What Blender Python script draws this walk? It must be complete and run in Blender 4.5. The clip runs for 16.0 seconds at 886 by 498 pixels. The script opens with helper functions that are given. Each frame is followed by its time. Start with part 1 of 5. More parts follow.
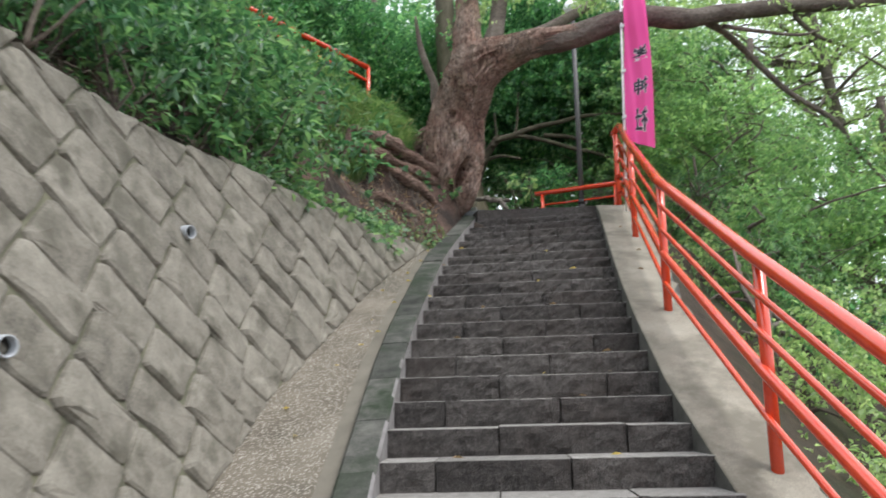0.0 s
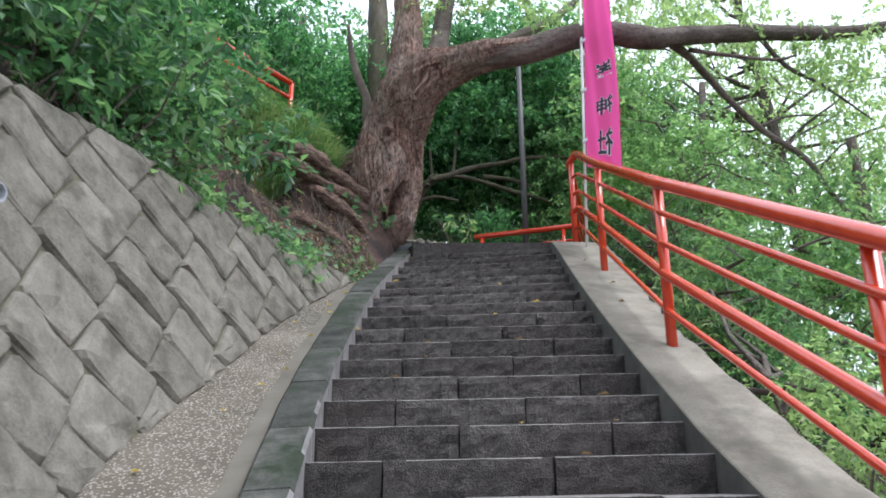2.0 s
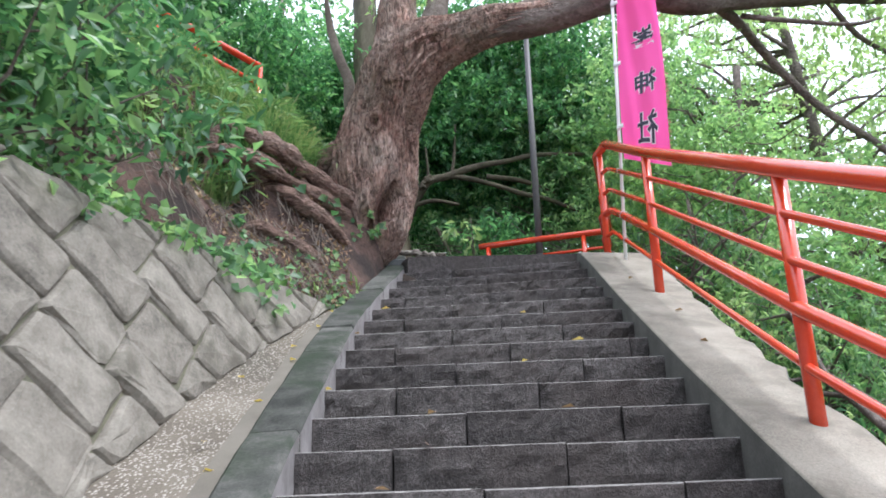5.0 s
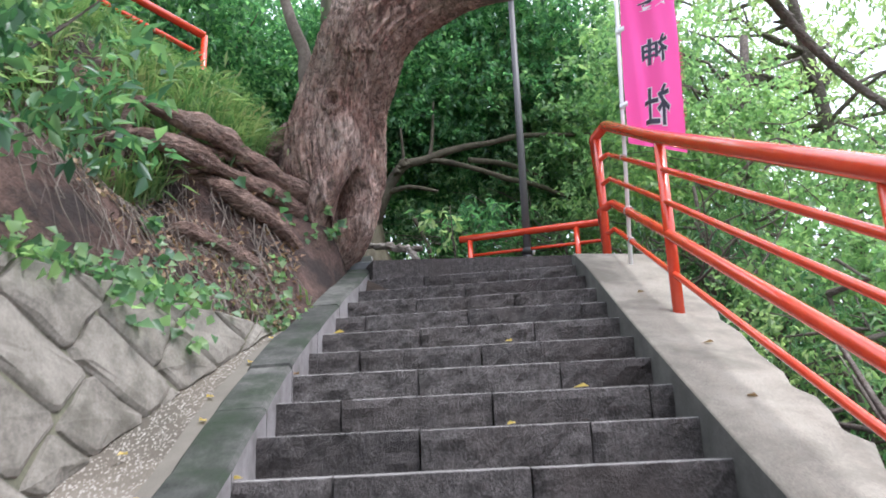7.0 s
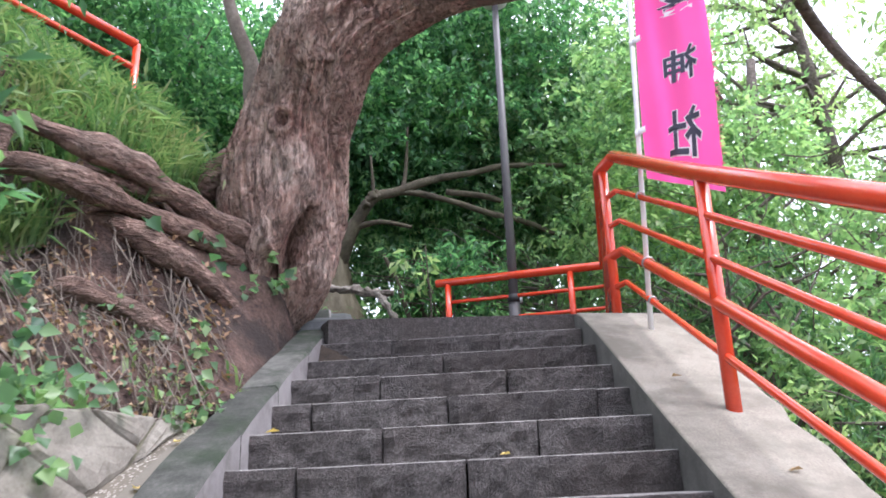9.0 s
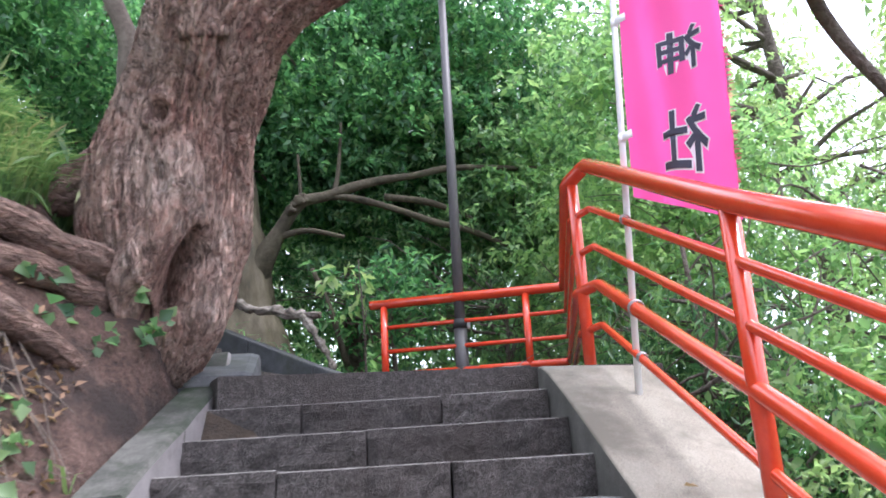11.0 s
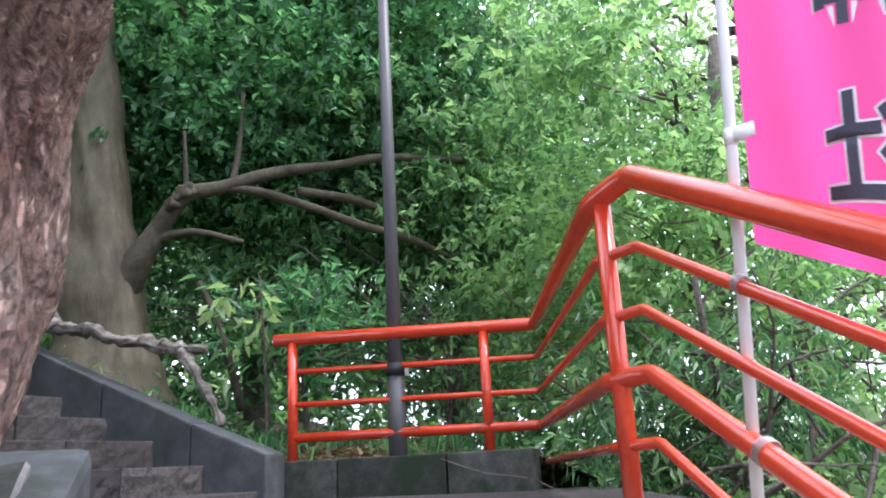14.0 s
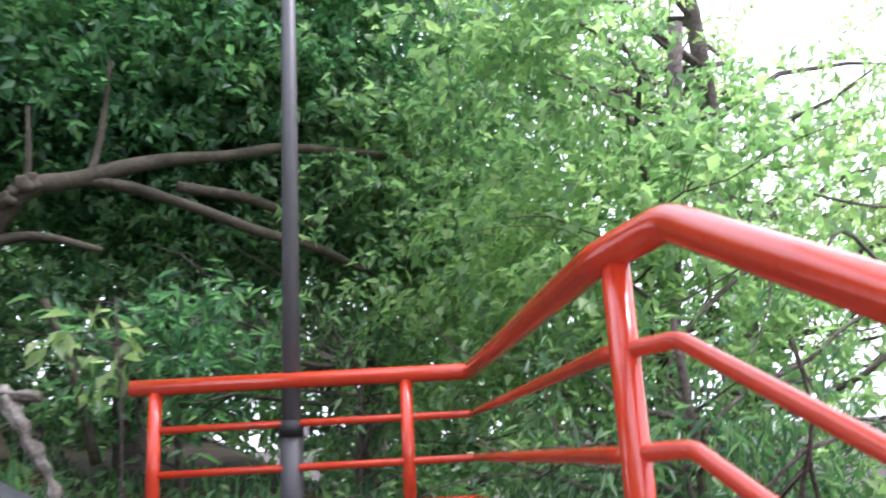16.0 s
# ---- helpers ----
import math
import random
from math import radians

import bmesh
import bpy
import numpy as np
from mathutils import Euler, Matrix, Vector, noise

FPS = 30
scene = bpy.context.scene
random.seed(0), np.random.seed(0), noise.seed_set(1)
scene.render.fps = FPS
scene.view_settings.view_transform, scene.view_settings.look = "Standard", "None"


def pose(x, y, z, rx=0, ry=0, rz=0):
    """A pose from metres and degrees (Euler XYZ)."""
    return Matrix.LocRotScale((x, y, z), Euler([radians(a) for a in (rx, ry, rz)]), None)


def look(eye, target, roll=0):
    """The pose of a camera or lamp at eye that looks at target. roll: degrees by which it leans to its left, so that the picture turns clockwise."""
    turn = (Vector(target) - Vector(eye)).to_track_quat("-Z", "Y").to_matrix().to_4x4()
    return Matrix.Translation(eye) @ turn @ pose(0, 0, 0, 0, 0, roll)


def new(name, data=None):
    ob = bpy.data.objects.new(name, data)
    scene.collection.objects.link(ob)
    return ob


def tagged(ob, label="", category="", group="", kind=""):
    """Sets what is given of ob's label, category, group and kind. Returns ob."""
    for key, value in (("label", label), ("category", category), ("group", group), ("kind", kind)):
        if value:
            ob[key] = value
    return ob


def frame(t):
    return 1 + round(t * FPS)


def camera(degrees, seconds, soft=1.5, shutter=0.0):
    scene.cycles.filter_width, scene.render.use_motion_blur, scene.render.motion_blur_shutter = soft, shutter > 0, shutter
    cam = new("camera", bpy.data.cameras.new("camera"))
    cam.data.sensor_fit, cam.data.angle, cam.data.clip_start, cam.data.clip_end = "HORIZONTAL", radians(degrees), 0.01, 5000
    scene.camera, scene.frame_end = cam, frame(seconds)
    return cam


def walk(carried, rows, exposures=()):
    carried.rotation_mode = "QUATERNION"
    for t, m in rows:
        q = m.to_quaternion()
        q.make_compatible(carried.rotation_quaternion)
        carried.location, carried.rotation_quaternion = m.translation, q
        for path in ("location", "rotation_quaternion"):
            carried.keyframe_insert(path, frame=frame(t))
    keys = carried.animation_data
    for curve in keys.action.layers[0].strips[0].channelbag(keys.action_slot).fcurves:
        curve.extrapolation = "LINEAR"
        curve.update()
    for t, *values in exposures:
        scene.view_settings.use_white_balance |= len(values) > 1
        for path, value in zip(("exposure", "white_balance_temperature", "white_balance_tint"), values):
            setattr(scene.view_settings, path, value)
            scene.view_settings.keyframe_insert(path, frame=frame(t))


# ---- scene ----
cam = camera(59.7, 16.0, soft=1.7, shutter=0.6)
METRES, EYE, TILT, LEAN, TURN = 10.8, 1.42, 11.5, 0.75, 0.0
ROWS = [
    (0.0, 0.0, 0.0, 0.0, 0.0, 0.0, -0.0),
    (0.5, -0.0054, 0.0371, -0.0139, -3.81, 1.38, -0.88),
    (1.0, -0.0047, 0.0758, -0.0276, -6.37, 1.65, -1.53),
    (1.5, -0.0053, 0.1197, -0.0342, -5.14, 4.57, -1.73),
    (2.0, -0.0092, 0.1609, -0.0386, -5.93, 5.42, -1.39),
    (2.5, -0.001, 0.195, -0.0406, -5.87, 3.38, -1.89),
    (3.0, 0.0011, 0.2255, -0.0361, -2.53, 3.63, -2.09),
    (3.5, -0.0032, 0.2516, -0.0248, -3.95, 4.74, -1.9),
    (4.0, 0.0005, 0.2796, -0.018, -5.64, 5.42, -1.61),
    (4.5, -0.0009, 0.3082, -0.0165, -5.96, 6.05, -0.84),
    (7.0, 0.0248, 0.4441, 0.0173, -7.29, 4.19, -0.18),
    (7.5, 0.0226, 0.4733, 0.0278, -7.73, 4.18, -0.02),
    (8.0, 0.0293, 0.5028, 0.037, -7.88, 5.25, -0.27),
    (8.5, 0.0341, 0.5341, 0.0408, -8.13, 6.44, -0.14),
    (9.0, 0.041, 0.561, 0.0455, -9.15, 6.22, -0.48),
    (9.5, 0.0479, 0.5889, 0.0538, -7.8, 5.53, -0.81),
    (10.0, 0.0519, 0.6143, 0.063, -10.23, 5.83, -0.28),
    (12.5, 0.0872, 0.7544, 0.0953, -16.14, 5.4, -1.84),
    (13.0, 0.0885, 0.78, 0.1015, -17.94, 4.98, -2.25),
    (13.5, 0.0932, 0.809, 0.1123, -18.46, 4.9, -2.1),
    (14.0, 0.0917, 0.8405, 0.1206, -19.95, 4.76, -1.71),
    (14.5, 0.1022, 0.8656, 0.127, -21.28, 5.33, -2.45),
    (15.0, 0.1106, 0.8935, 0.1275, -19.85, 5.24, -2.02),
    (15.5, 0.1153, 0.9215, 0.1381, -22.7, 3.75, -1.69),
    (16.0, 0.1283, 0.9454, 0.1517, -26.4, 3.85, -2.67),
]
EXPOSURES = [(0.0, 0.3, 6450, 10), (0.5, 0.36, 6000, 12), (1.0, 0.33, 6000, 12), (1.5, 0.24, 6000, 12), (3.5, 0.62, 5980, 13), (7.0, 0.85, 6020, 17), (10.0, 1.12, 6020, 22), (13.0, 1.03, 5850, 18), (15.0, 1.13, 5900, 22), (16.0, 1.1, 5950, 24)]
walk(cam, [(t, pose(0, 0, EYE, TILT, LEAN, TURN) @ pose(METRES * x, METRES * y, METRES * z, 90 + pitch, roll, yaw)) for t, x, y, z, yaw, pitch, roll in ROWS], EXPOSURES)

# ---- world and sun: a bright overcast sky ----
SUN_ELEV, SUN_ROT = 62, 120
world = bpy.data.worlds.new("sky")
scene.world = world
world.use_nodes = True
wn = world.node_tree
bg = wn.nodes["Background"]
sky = wn.nodes.new("ShaderNodeTexSky")
sky.sky_type = "NISHITA"
sky.sun_disc = False
sky.sun_elevation, sky.sun_rotation = radians(SUN_ELEV), radians(SUN_ROT)
sky.air_density, sky.dust_density, sky.ozone_density = 1.0, 5.0, 0.5
veil = wn.nodes.new("ShaderNodeMix")
veil.data_type = "RGBA"
veil.inputs[0].default_value = 0.85
veil.inputs[7].default_value = (9.8, 10.4, 11.3, 1)
wn.links.new(sky.outputs[0], veil.inputs[6])
wn.links.new(veil.outputs[2], bg.inputs[0])
bg.inputs[1].default_value = 0.15
lamp = bpy.data.lights.new("sun", "SUN")
lamp.energy, lamp.angle, lamp.color = 1.9, radians(20), (1.0, 0.97, 0.93)
sun = new("sun", lamp)
az = radians(SUN_ROT)
sun.matrix_world = look((0, 0, 30), Vector((0, 0, 30)) - Vector((math.sin(az) * math.cos(radians(SUN_ELEV)), math.cos(az) * math.cos(radians(SUN_ELEV)), math.sin(radians(SUN_ELEV)))))


# ---- materials ----
def ramp_of(nt, stops):
    r = nt.nodes.new("ShaderNodeValToRGB")
    e = r.color_ramp.elements
    while len(e) < len(stops):
        e.new(0.5)
    for el, (p, c) in zip(e, stops):
        el.position, el.color = p, (*c, 1)
    return r


def noise_of(nt, coord, scale, detail=6, rough=0.6, stretch=None):
    n = nt.nodes.new("ShaderNodeTexNoise")
    n.inputs["Scale"].default_value, n.inputs["Detail"].default_value, n.inputs["Roughness"].default_value = scale, detail, rough
    if stretch:
        m = nt.nodes.new("ShaderNodeMapping")
        m.inputs["Scale"].default_value = stretch
        nt.links.new(coord, m.inputs[0])
        coord = m.outputs[0]
    nt.links.new(coord, n.inputs["Vector"])
    return n


def surface(name, stops, scale=4.0, grain=60.0, rough=0.8, bump=0.3, bump_dist=0.01, stain=None, stain_scale=1.3, stain_lo=0.5, stain_hi=0.7,
            vary=0.0, stretch=None, metal=0.0, speck=None, coat=0.0, grain_mix=0.35, island=False, spec=0.5):
    """A procedural surface: colour by a middle-sized noise, grain mixed over it, an optional second stain colour, and bump."""
    m = bpy.data.materials.new(name)
    m.use_nodes = True
    nt = m.node_tree
    b = nt.nodes["Principled BSDF"]
    geo = nt.nodes.new("ShaderNodeNewGeometry")
    P = geo.outputs["Position"]
    n1 = noise_of(nt, P, scale, 6, 0.6, stretch)
    n2 = noise_of(nt, P, grain, 4, 0.7, stretch)
    mixf = nt.nodes.new("ShaderNodeMix")
    mixf.inputs[0].default_value = grain_mix
    nt.links.new(n1.outputs[0], mixf.inputs[2])
    nt.links.new(n2.outputs[0], mixf.inputs[3])
    fac = mixf.outputs[0]
    if vary:
        src = geo.outputs["Random Per Island"] if island else nt.nodes.new("ShaderNodeObjectInfo").outputs["Random"]
        mm = nt.nodes.new("ShaderNodeMath")
        mm.operation = "MULTIPLY_ADD"
        nt.links.new(src, mm.inputs[0])
        mm.inputs[1].default_value = vary
        mm.inputs[2].default_value = -vary / 2
        ad = nt.nodes.new("ShaderNodeMath")
        nt.links.new(fac, ad.inputs[0])
        nt.links.new(mm.outputs[0], ad.inputs[1])
        fac = ad.outputs[0]
    r = ramp_of(nt, stops)
    nt.links.new(fac, r.inputs[0])
    col = r.outputs[0]
    if stain:
        n3 = noise_of(nt, P, stain_scale, 5, 0.65)
        rr = ramp_of(nt, [(stain_lo, (0, 0, 0)), (stain_hi, (1, 1, 1))])
        nt.links.new(n3.outputs[0], rr.inputs[0])
        mx = nt.nodes.new("ShaderNodeMix")
        mx.data_type = "RGBA"
        nt.links.new(rr.outputs[0], mx.inputs[0])
        nt.links.new(col, mx.inputs[6])
        mx.inputs[7].default_value = (*stain, 1)
        col = mx.outputs[2]
    if speck:
        v = nt.nodes.new("ShaderNodeTexVoronoi")
        v.inputs["Scale"].default_value = speck[0]
        nt.links.new(P, v.inputs["Vector"])
        rr = ramp_of(nt, [(speck[1], (1, 1, 1)), (speck[1] + 0.06, (0, 0, 0))])
        nt.links.new(v.outputs["Distance"], rr.inputs[0])
        sel = ramp_of(nt, [(speck[3], (0, 0, 0)), (speck[3] + 0.05, (1, 1, 1))])
        nt.links.new(v.outputs["Color"], sel.inputs[0])
        mu = nt.nodes.new("ShaderNodeMath")
        mu.operation = "MULTIPLY"
        nt.links.new(rr.outputs[0], mu.inputs[0])
        nt.links.new(sel.outputs[0], mu.inputs[1])
        mx = nt.nodes.new("ShaderNodeMix")
        mx.data_type = "RGBA"
        nt.links.new(mu.outputs[0], mx.inputs[0])
        nt.links.new(col, mx.inputs[6])
        mx.inputs[7].default_value = (*speck[2], 1)
        col = mx.outputs[2]
    nt.links.new(col, b.inputs["Base Color"])
    b.inputs["Roughness"].default_value, b.inputs["Metallic"].default_value = rough, metal
    b.inputs["Coat Weight"].default_value = coat
    b.inputs["Specular IOR Level"].default_value = spec
    if bump:
        bp = nt.nodes.new("ShaderNodeBump")
        bp.inputs["Strength"].default_value, bp.inputs["Distance"].default_value = bump, bump_dist
        nt.links.new(mixf.outputs[0], bp.inputs["Height"])
        nt.links.new(bp.outputs[0], b.inputs["Normal"])
    return m


def leafy(name, stops, rough=0.45, through_light=0.35, tint=(1.45, 1.65, 1.12)):
    """Leaves and thin cloth: colour by island, some light passing through."""
    m = bpy.data.materials.new(name)
    m.use_nodes = True
    nt = m.node_tree
    b = nt.nodes["Principled BSDF"]
    geo = nt.nodes.new("ShaderNodeNewGeometry")
    n = noise_of(nt, geo.outputs["Position"], 0.75, 4, 0.65)
    mix = nt.nodes.new("ShaderNodeMix")
    mix.inputs[0].default_value = 0.6
    nt.links.new(geo.outputs["Random Per Island"], mix.inputs[2])
    nt.links.new(n.outputs[0], mix.inputs[3])
    r = ramp_of(nt, stops)
    nt.links.new(mix.outputs[0], r.inputs[0])
    nt.links.new(r.outputs[0], b.inputs["Base Color"])
    b.inputs["Roughness"].default_value = rough
    tr = nt.nodes.new("ShaderNodeBsdfTranslucent")
    br = nt.nodes.new("ShaderNodeMix")
    br.data_type = "RGBA"
    br.blend_type = "MULTIPLY"
    br.inputs[0].default_value = 1.0
    br.inputs[7].default_value = (*tint, 1)
    nt.links.new(r.outputs[0], br.inputs[6])
    nt.links.new(br.outputs[2], tr.inputs[0])
    ms = nt.nodes.new("ShaderNodeMixShader")
    ms.inputs[0].default_value = through_light
    nt.links.new(b.outputs[0], ms.inputs[1])
    nt.links.new(tr.outputs[0], ms.inputs[2])
    nt.links.new(ms.outputs[0], nt.nodes["Material Output"].inputs[0])
    return m


def bark(name, stops, furrow, scale=26.0, stretch=(1, 1, 0.14), depth=0.03, dark=(0.035, 0.018, 0.013)):
    """Bark: long uneven fibres parted by dark furrows, with larger patches of colour."""
    m = surface(name, stops, 2.6, 20, 0.9, 0.0, grain_mix=0.4)
    nt = m.node_tree
    b = nt.nodes["Principled BSDF"]
    P = nt.nodes.new("ShaderNodeNewGeometry").outputs["Position"]
    fib = noise_of(nt, P, scale, 7, 0.62, stretch)
    fib.inputs["Distortion"].default_value = 0.9
    chip = noise_of(nt, P, scale * 0.42, 6, 0.6, (stretch[0], stretch[1], stretch[2] * 2.4 if stretch[2] < 0.5 else stretch[2]))
    chip.inputs["Distortion"].default_value = 1.6
    cr = ramp_of(nt, [(0.43, (0, 0, 0)), (0.54, (1, 1, 1))])
    nt.links.new(chip.outputs[0], cr.inputs[0])
    fr = ramp_of(nt, [(0.36, (0, 0, 0)), (0.6, (1, 1, 1))])
    nt.links.new(fib.outputs[0], fr.inputs[0])
    r = nt.nodes.new("ShaderNodeMix")
    r.inputs[0].default_value = 0.5
    nt.links.new(cr.outputs[0], r.inputs[2])
    nt.links.new(fr.outputs[0], r.inputs[3])
    src = b.inputs["Base Color"].links[0].from_socket
    mx = nt.nodes.new("ShaderNodeMix")
    mx.data_type = "RGBA"
    nt.links.new(r.outputs[0], mx.inputs[0])
    mx.inputs[6].default_value = (*dark, 1)
    nt.links.new(src, mx.inputs[7])
    soft = nt.nodes.new("ShaderNodeMix")
    soft.data_type = "RGBA"
    soft.inputs[0].default_value = furrow
    nt.links.new(src, soft.inputs[6])
    nt.links.new(mx.outputs[2], soft.inputs[7])
    nt.links.new(soft.outputs[2], b.inputs["Base Color"])
    bp = nt.nodes.new("ShaderNodeBump")
    bp.inputs["Strength"].default_value, bp.inputs["Distance"].default_value = 1.0, depth
    nt.links.new(r.outputs[0], bp.inputs["Height"])
    nt.links.new(bp.outputs[0], b.inputs["Normal"])
    return m


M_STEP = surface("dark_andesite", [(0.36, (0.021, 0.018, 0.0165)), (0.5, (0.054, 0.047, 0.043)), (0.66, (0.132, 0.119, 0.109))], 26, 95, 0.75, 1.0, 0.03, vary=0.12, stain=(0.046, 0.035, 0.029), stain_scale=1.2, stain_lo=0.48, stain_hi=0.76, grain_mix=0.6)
# sky light put into the colour: treads made paler, M_STEP risers darker
M_TREAD = surface("skylit_tread", [(0.33, (0.09, 0.085, 0.077)), (0.5, (0.2, 0.19, 0.175)), (0.7, (0.4, 0.385, 0.355))], 14, 120, 0.85, 0.6, 0.01, vary=0.1, grain_mix=0.65)
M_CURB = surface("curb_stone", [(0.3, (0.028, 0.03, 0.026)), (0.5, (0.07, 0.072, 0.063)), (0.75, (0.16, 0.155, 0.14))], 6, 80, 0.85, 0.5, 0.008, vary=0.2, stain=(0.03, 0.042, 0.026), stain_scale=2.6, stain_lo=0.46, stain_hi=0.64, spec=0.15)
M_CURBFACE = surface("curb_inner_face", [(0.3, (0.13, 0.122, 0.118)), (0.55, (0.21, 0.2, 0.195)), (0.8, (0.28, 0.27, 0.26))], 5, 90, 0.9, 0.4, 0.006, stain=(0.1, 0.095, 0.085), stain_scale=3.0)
M_CHEEKSIDE = surface("dark_concrete", [(0.3, (0.03, 0.029, 0.025)), (0.5, (0.065, 0.062, 0.054)), (0.75, (0.12, 0.115, 0.1))], 4, 80, 0.85, 0.5, 0.008)
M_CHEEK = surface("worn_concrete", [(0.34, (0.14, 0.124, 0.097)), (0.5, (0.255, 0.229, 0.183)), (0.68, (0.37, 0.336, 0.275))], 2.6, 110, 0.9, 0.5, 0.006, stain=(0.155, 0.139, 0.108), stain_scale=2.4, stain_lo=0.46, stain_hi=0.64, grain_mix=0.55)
M_WALL = surface("wall_stone", [(0.32, (0.09, 0.082, 0.066)), (0.48, (0.18, 0.165, 0.134)), (0.68, (0.265, 0.246, 0.203))], 6.5, 60, 0.9, 0.8, 0.014, vary=0.14, stain=(0.1, 0.092, 0.07), stain_scale=3.4, stain_lo=0.5, stain_hi=0.66, grain_mix=0.42)
M_JOINT = surface("mossy_joint", [(0.3, (0.05, 0.052, 0.035)), (0.55, (0.125, 0.122, 0.08)), (0.8, (0.19, 0.185, 0.125))], 5, 60, 0.95, 0.4, 0.01)
M_GUTTER = surface("washed_aggregate", [(0.32, (0.075, 0.062, 0.046)), (0.5, (0.14, 0.119, 0.09)), (0.7, (0.22, 0.195, 0.155))], 1.6, 90, 0.9, 1.0, 0.01, speck=(68, 0.37, (0.4, 0.375, 0.325), 0.45), stain=(0.085, 0.075, 0.055), stain_scale=1.1)
M_MORTAR = surface("smooth_mortar", [(0.3, (0.11, 0.098, 0.077)), (0.7, (0.2, 0.182, 0.147))], 3, 150, 0.9, 0.3, 0.004)
M_RED = surface("vermilion_paint", [(0.3, (0.6, 0.04, 0.012)), (0.55, (0.7, 0.06, 0.018)), (0.8, (0.75, 0.09, 0.03))], 5, 50, 0.25, 0.08, 0.004, coat=0.6)
M_SOIL = surface("red_soil", [(0.34, (0.02, 0.012, 0.009)), (0.48, (0.085, 0.05, 0.038)), (0.66, (0.19, 0.12, 0.092))], 6.0, 42, 0.95, 1.0, 0.07, stain=(0.03, 0.021, 0.017), stain_scale=1.6, stain_lo=0.48, stain_hi=0.62, grain_mix=0.5)
M_GROUND = surface("leaf_litter", [(0.3, (0.012, 0.009, 0.006)), (0.5, (0.04, 0.028, 0.018)), (0.72, (0.09, 0.063, 0.04))], 4.0, 30, 0.95, 1.0, 0.04, stain=(0.025, 0.035, 0.012), stain_scale=0.6)
M_BARK = bark("red_brown_bark", [(0.34, (0.27, 0.125, 0.09)), (0.46, (0.52, 0.33, 0.255)), (0.58, (0.66, 0.49, 0.4)), (0.72, (0.8, 0.69, 0.6))], 0.85, 34.0, (1, 1, 0.2), 0.04)
M_BARK2 = bark("grey_bark", [(0.3, (0.08, 0.065, 0.052)), (0.5, (0.18, 0.15, 0.125)), (0.72, (0.32, 0.28, 0.24))], 0.5, 30.0, (0.5, 1, 1), 0.015)
M_ROOT = bark("root_bark", [(0.32, (0.14, 0.075, 0.055)), (0.5, (0.31, 0.2, 0.152)), (0.72, (0.5, 0.38, 0.305))], 0.75, 38.0, (0.35, 0.35, 1.0), 0.04)
M_SMOOTH = surface("smooth_olive_bark", [(0.32, (0.03, 0.025, 0.013)), (0.46, (0.075, 0.062, 0.035)), (0.6, (0.13, 0.11, 0.07)), (0.74, (0.25, 0.225, 0.165))], 2.6, 16, 0.75, 0.9, 0.03, stain=(0.055, 0.05, 0.024), stain_scale=1.1, stretch=(1, 1, 0.35))
M_LIMB = surface("dark_limb_bark", [(0.32, (0.022, 0.018, 0.01)), (0.5, (0.06, 0.05, 0.03)), (0.7, (0.13, 0.112, 0.075))], 5.0, 30, 0.85, 1.0, 0.03)
M_TWIG = surface("dead_wood", [(0.25, (0.07, 0.055, 0.04)), (0.5, (0.16, 0.13, 0.105)), (0.75, (0.28, 0.245, 0.2))], 5.0, 40, 0.9, 0.9, 0.015)
M_LOG = surface("bleached_wood", [(0.34, (0.05, 0.04, 0.032)), (0.5, (0.17, 0.148, 0.122)), (0.68, (0.4, 0.37, 0.32))], 9.0, 40, 0.9, 1.0, 0.03, stretch=(0.6, 1, 1))
M_LEAF_DARK = leafy("dark_evergreen_leaf", [(0.25, (0.043, 0.11, 0.062)), (0.5, (0.108, 0.245, 0.125)), (0.75, (0.26, 0.45, 0.205))], 0.24, 0.6, (1.38, 1.65, 1.12))
M_LEAF_MID = leafy("green_leaf", [(0.25, (0.068, 0.15, 0.077)), (0.5, (0.158, 0.287, 0.142)), (0.75, (0.325, 0.46, 0.212))], 0.32, 0.57, (1.45, 1.62, 1.16))
# the next two greens are brightened to hold backlight and haze in their colour
M_LEAF_LIGHT = leafy("bright_leaf", [(0.25, (0.165, 0.257, 0.114)), (0.5, (0.32, 0.435, 0.202)), (0.75, (0.5, 0.59, 0.302))], 0.4, 0.57, (1.45, 1.6, 1.16))
M_LEAF_BACKLIT = leafy("backlit_green_leaf", [(0.25, (0.1, 0.195, 0.092)), (0.5, (0.22, 0.36, 0.165)), (0.75, (0.4, 0.525, 0.25))], 0.36, 0.57, (1.45, 1.62, 1.16))
M_LEAF_BUSH = leafy("bush_leaf", [(0.25, (0.034, 0.096, 0.052)), (0.5, (0.09, 0.2, 0.096)), (0.75, (0.25, 0.39, 0.177))], 0.32, 0.45)
M_GRASS = leafy("grass_blade", [(0.25, (0.05, 0.115, 0.045)), (0.45, (0.11, 0.2, 0.075)), (0.62, (0.19, 0.27, 0.11)), (0.8, (0.33, 0.29, 0.17))], 0.55, 0.45)
M_DEADLEAF = leafy("dry_leaf", [(0.2, (0.13, 0.07, 0.04)), (0.5, (0.28, 0.17, 0.1)), (0.8, (0.46, 0.35, 0.22))], 0.7, 0.2)
M_YELLOW = leafy("yellow_leaf", [(0.2, (0.5, 0.3, 0.05)), (0.8, (0.65, 0.5, 0.2))], 0.6, 0.3)
M_PIPE = surface("grey_plastic", [(0.3, (0.3, 0.32, 0.34)), (0.7, (0.42, 0.44, 0.46))], 6, 40, 0.5, 0.05)
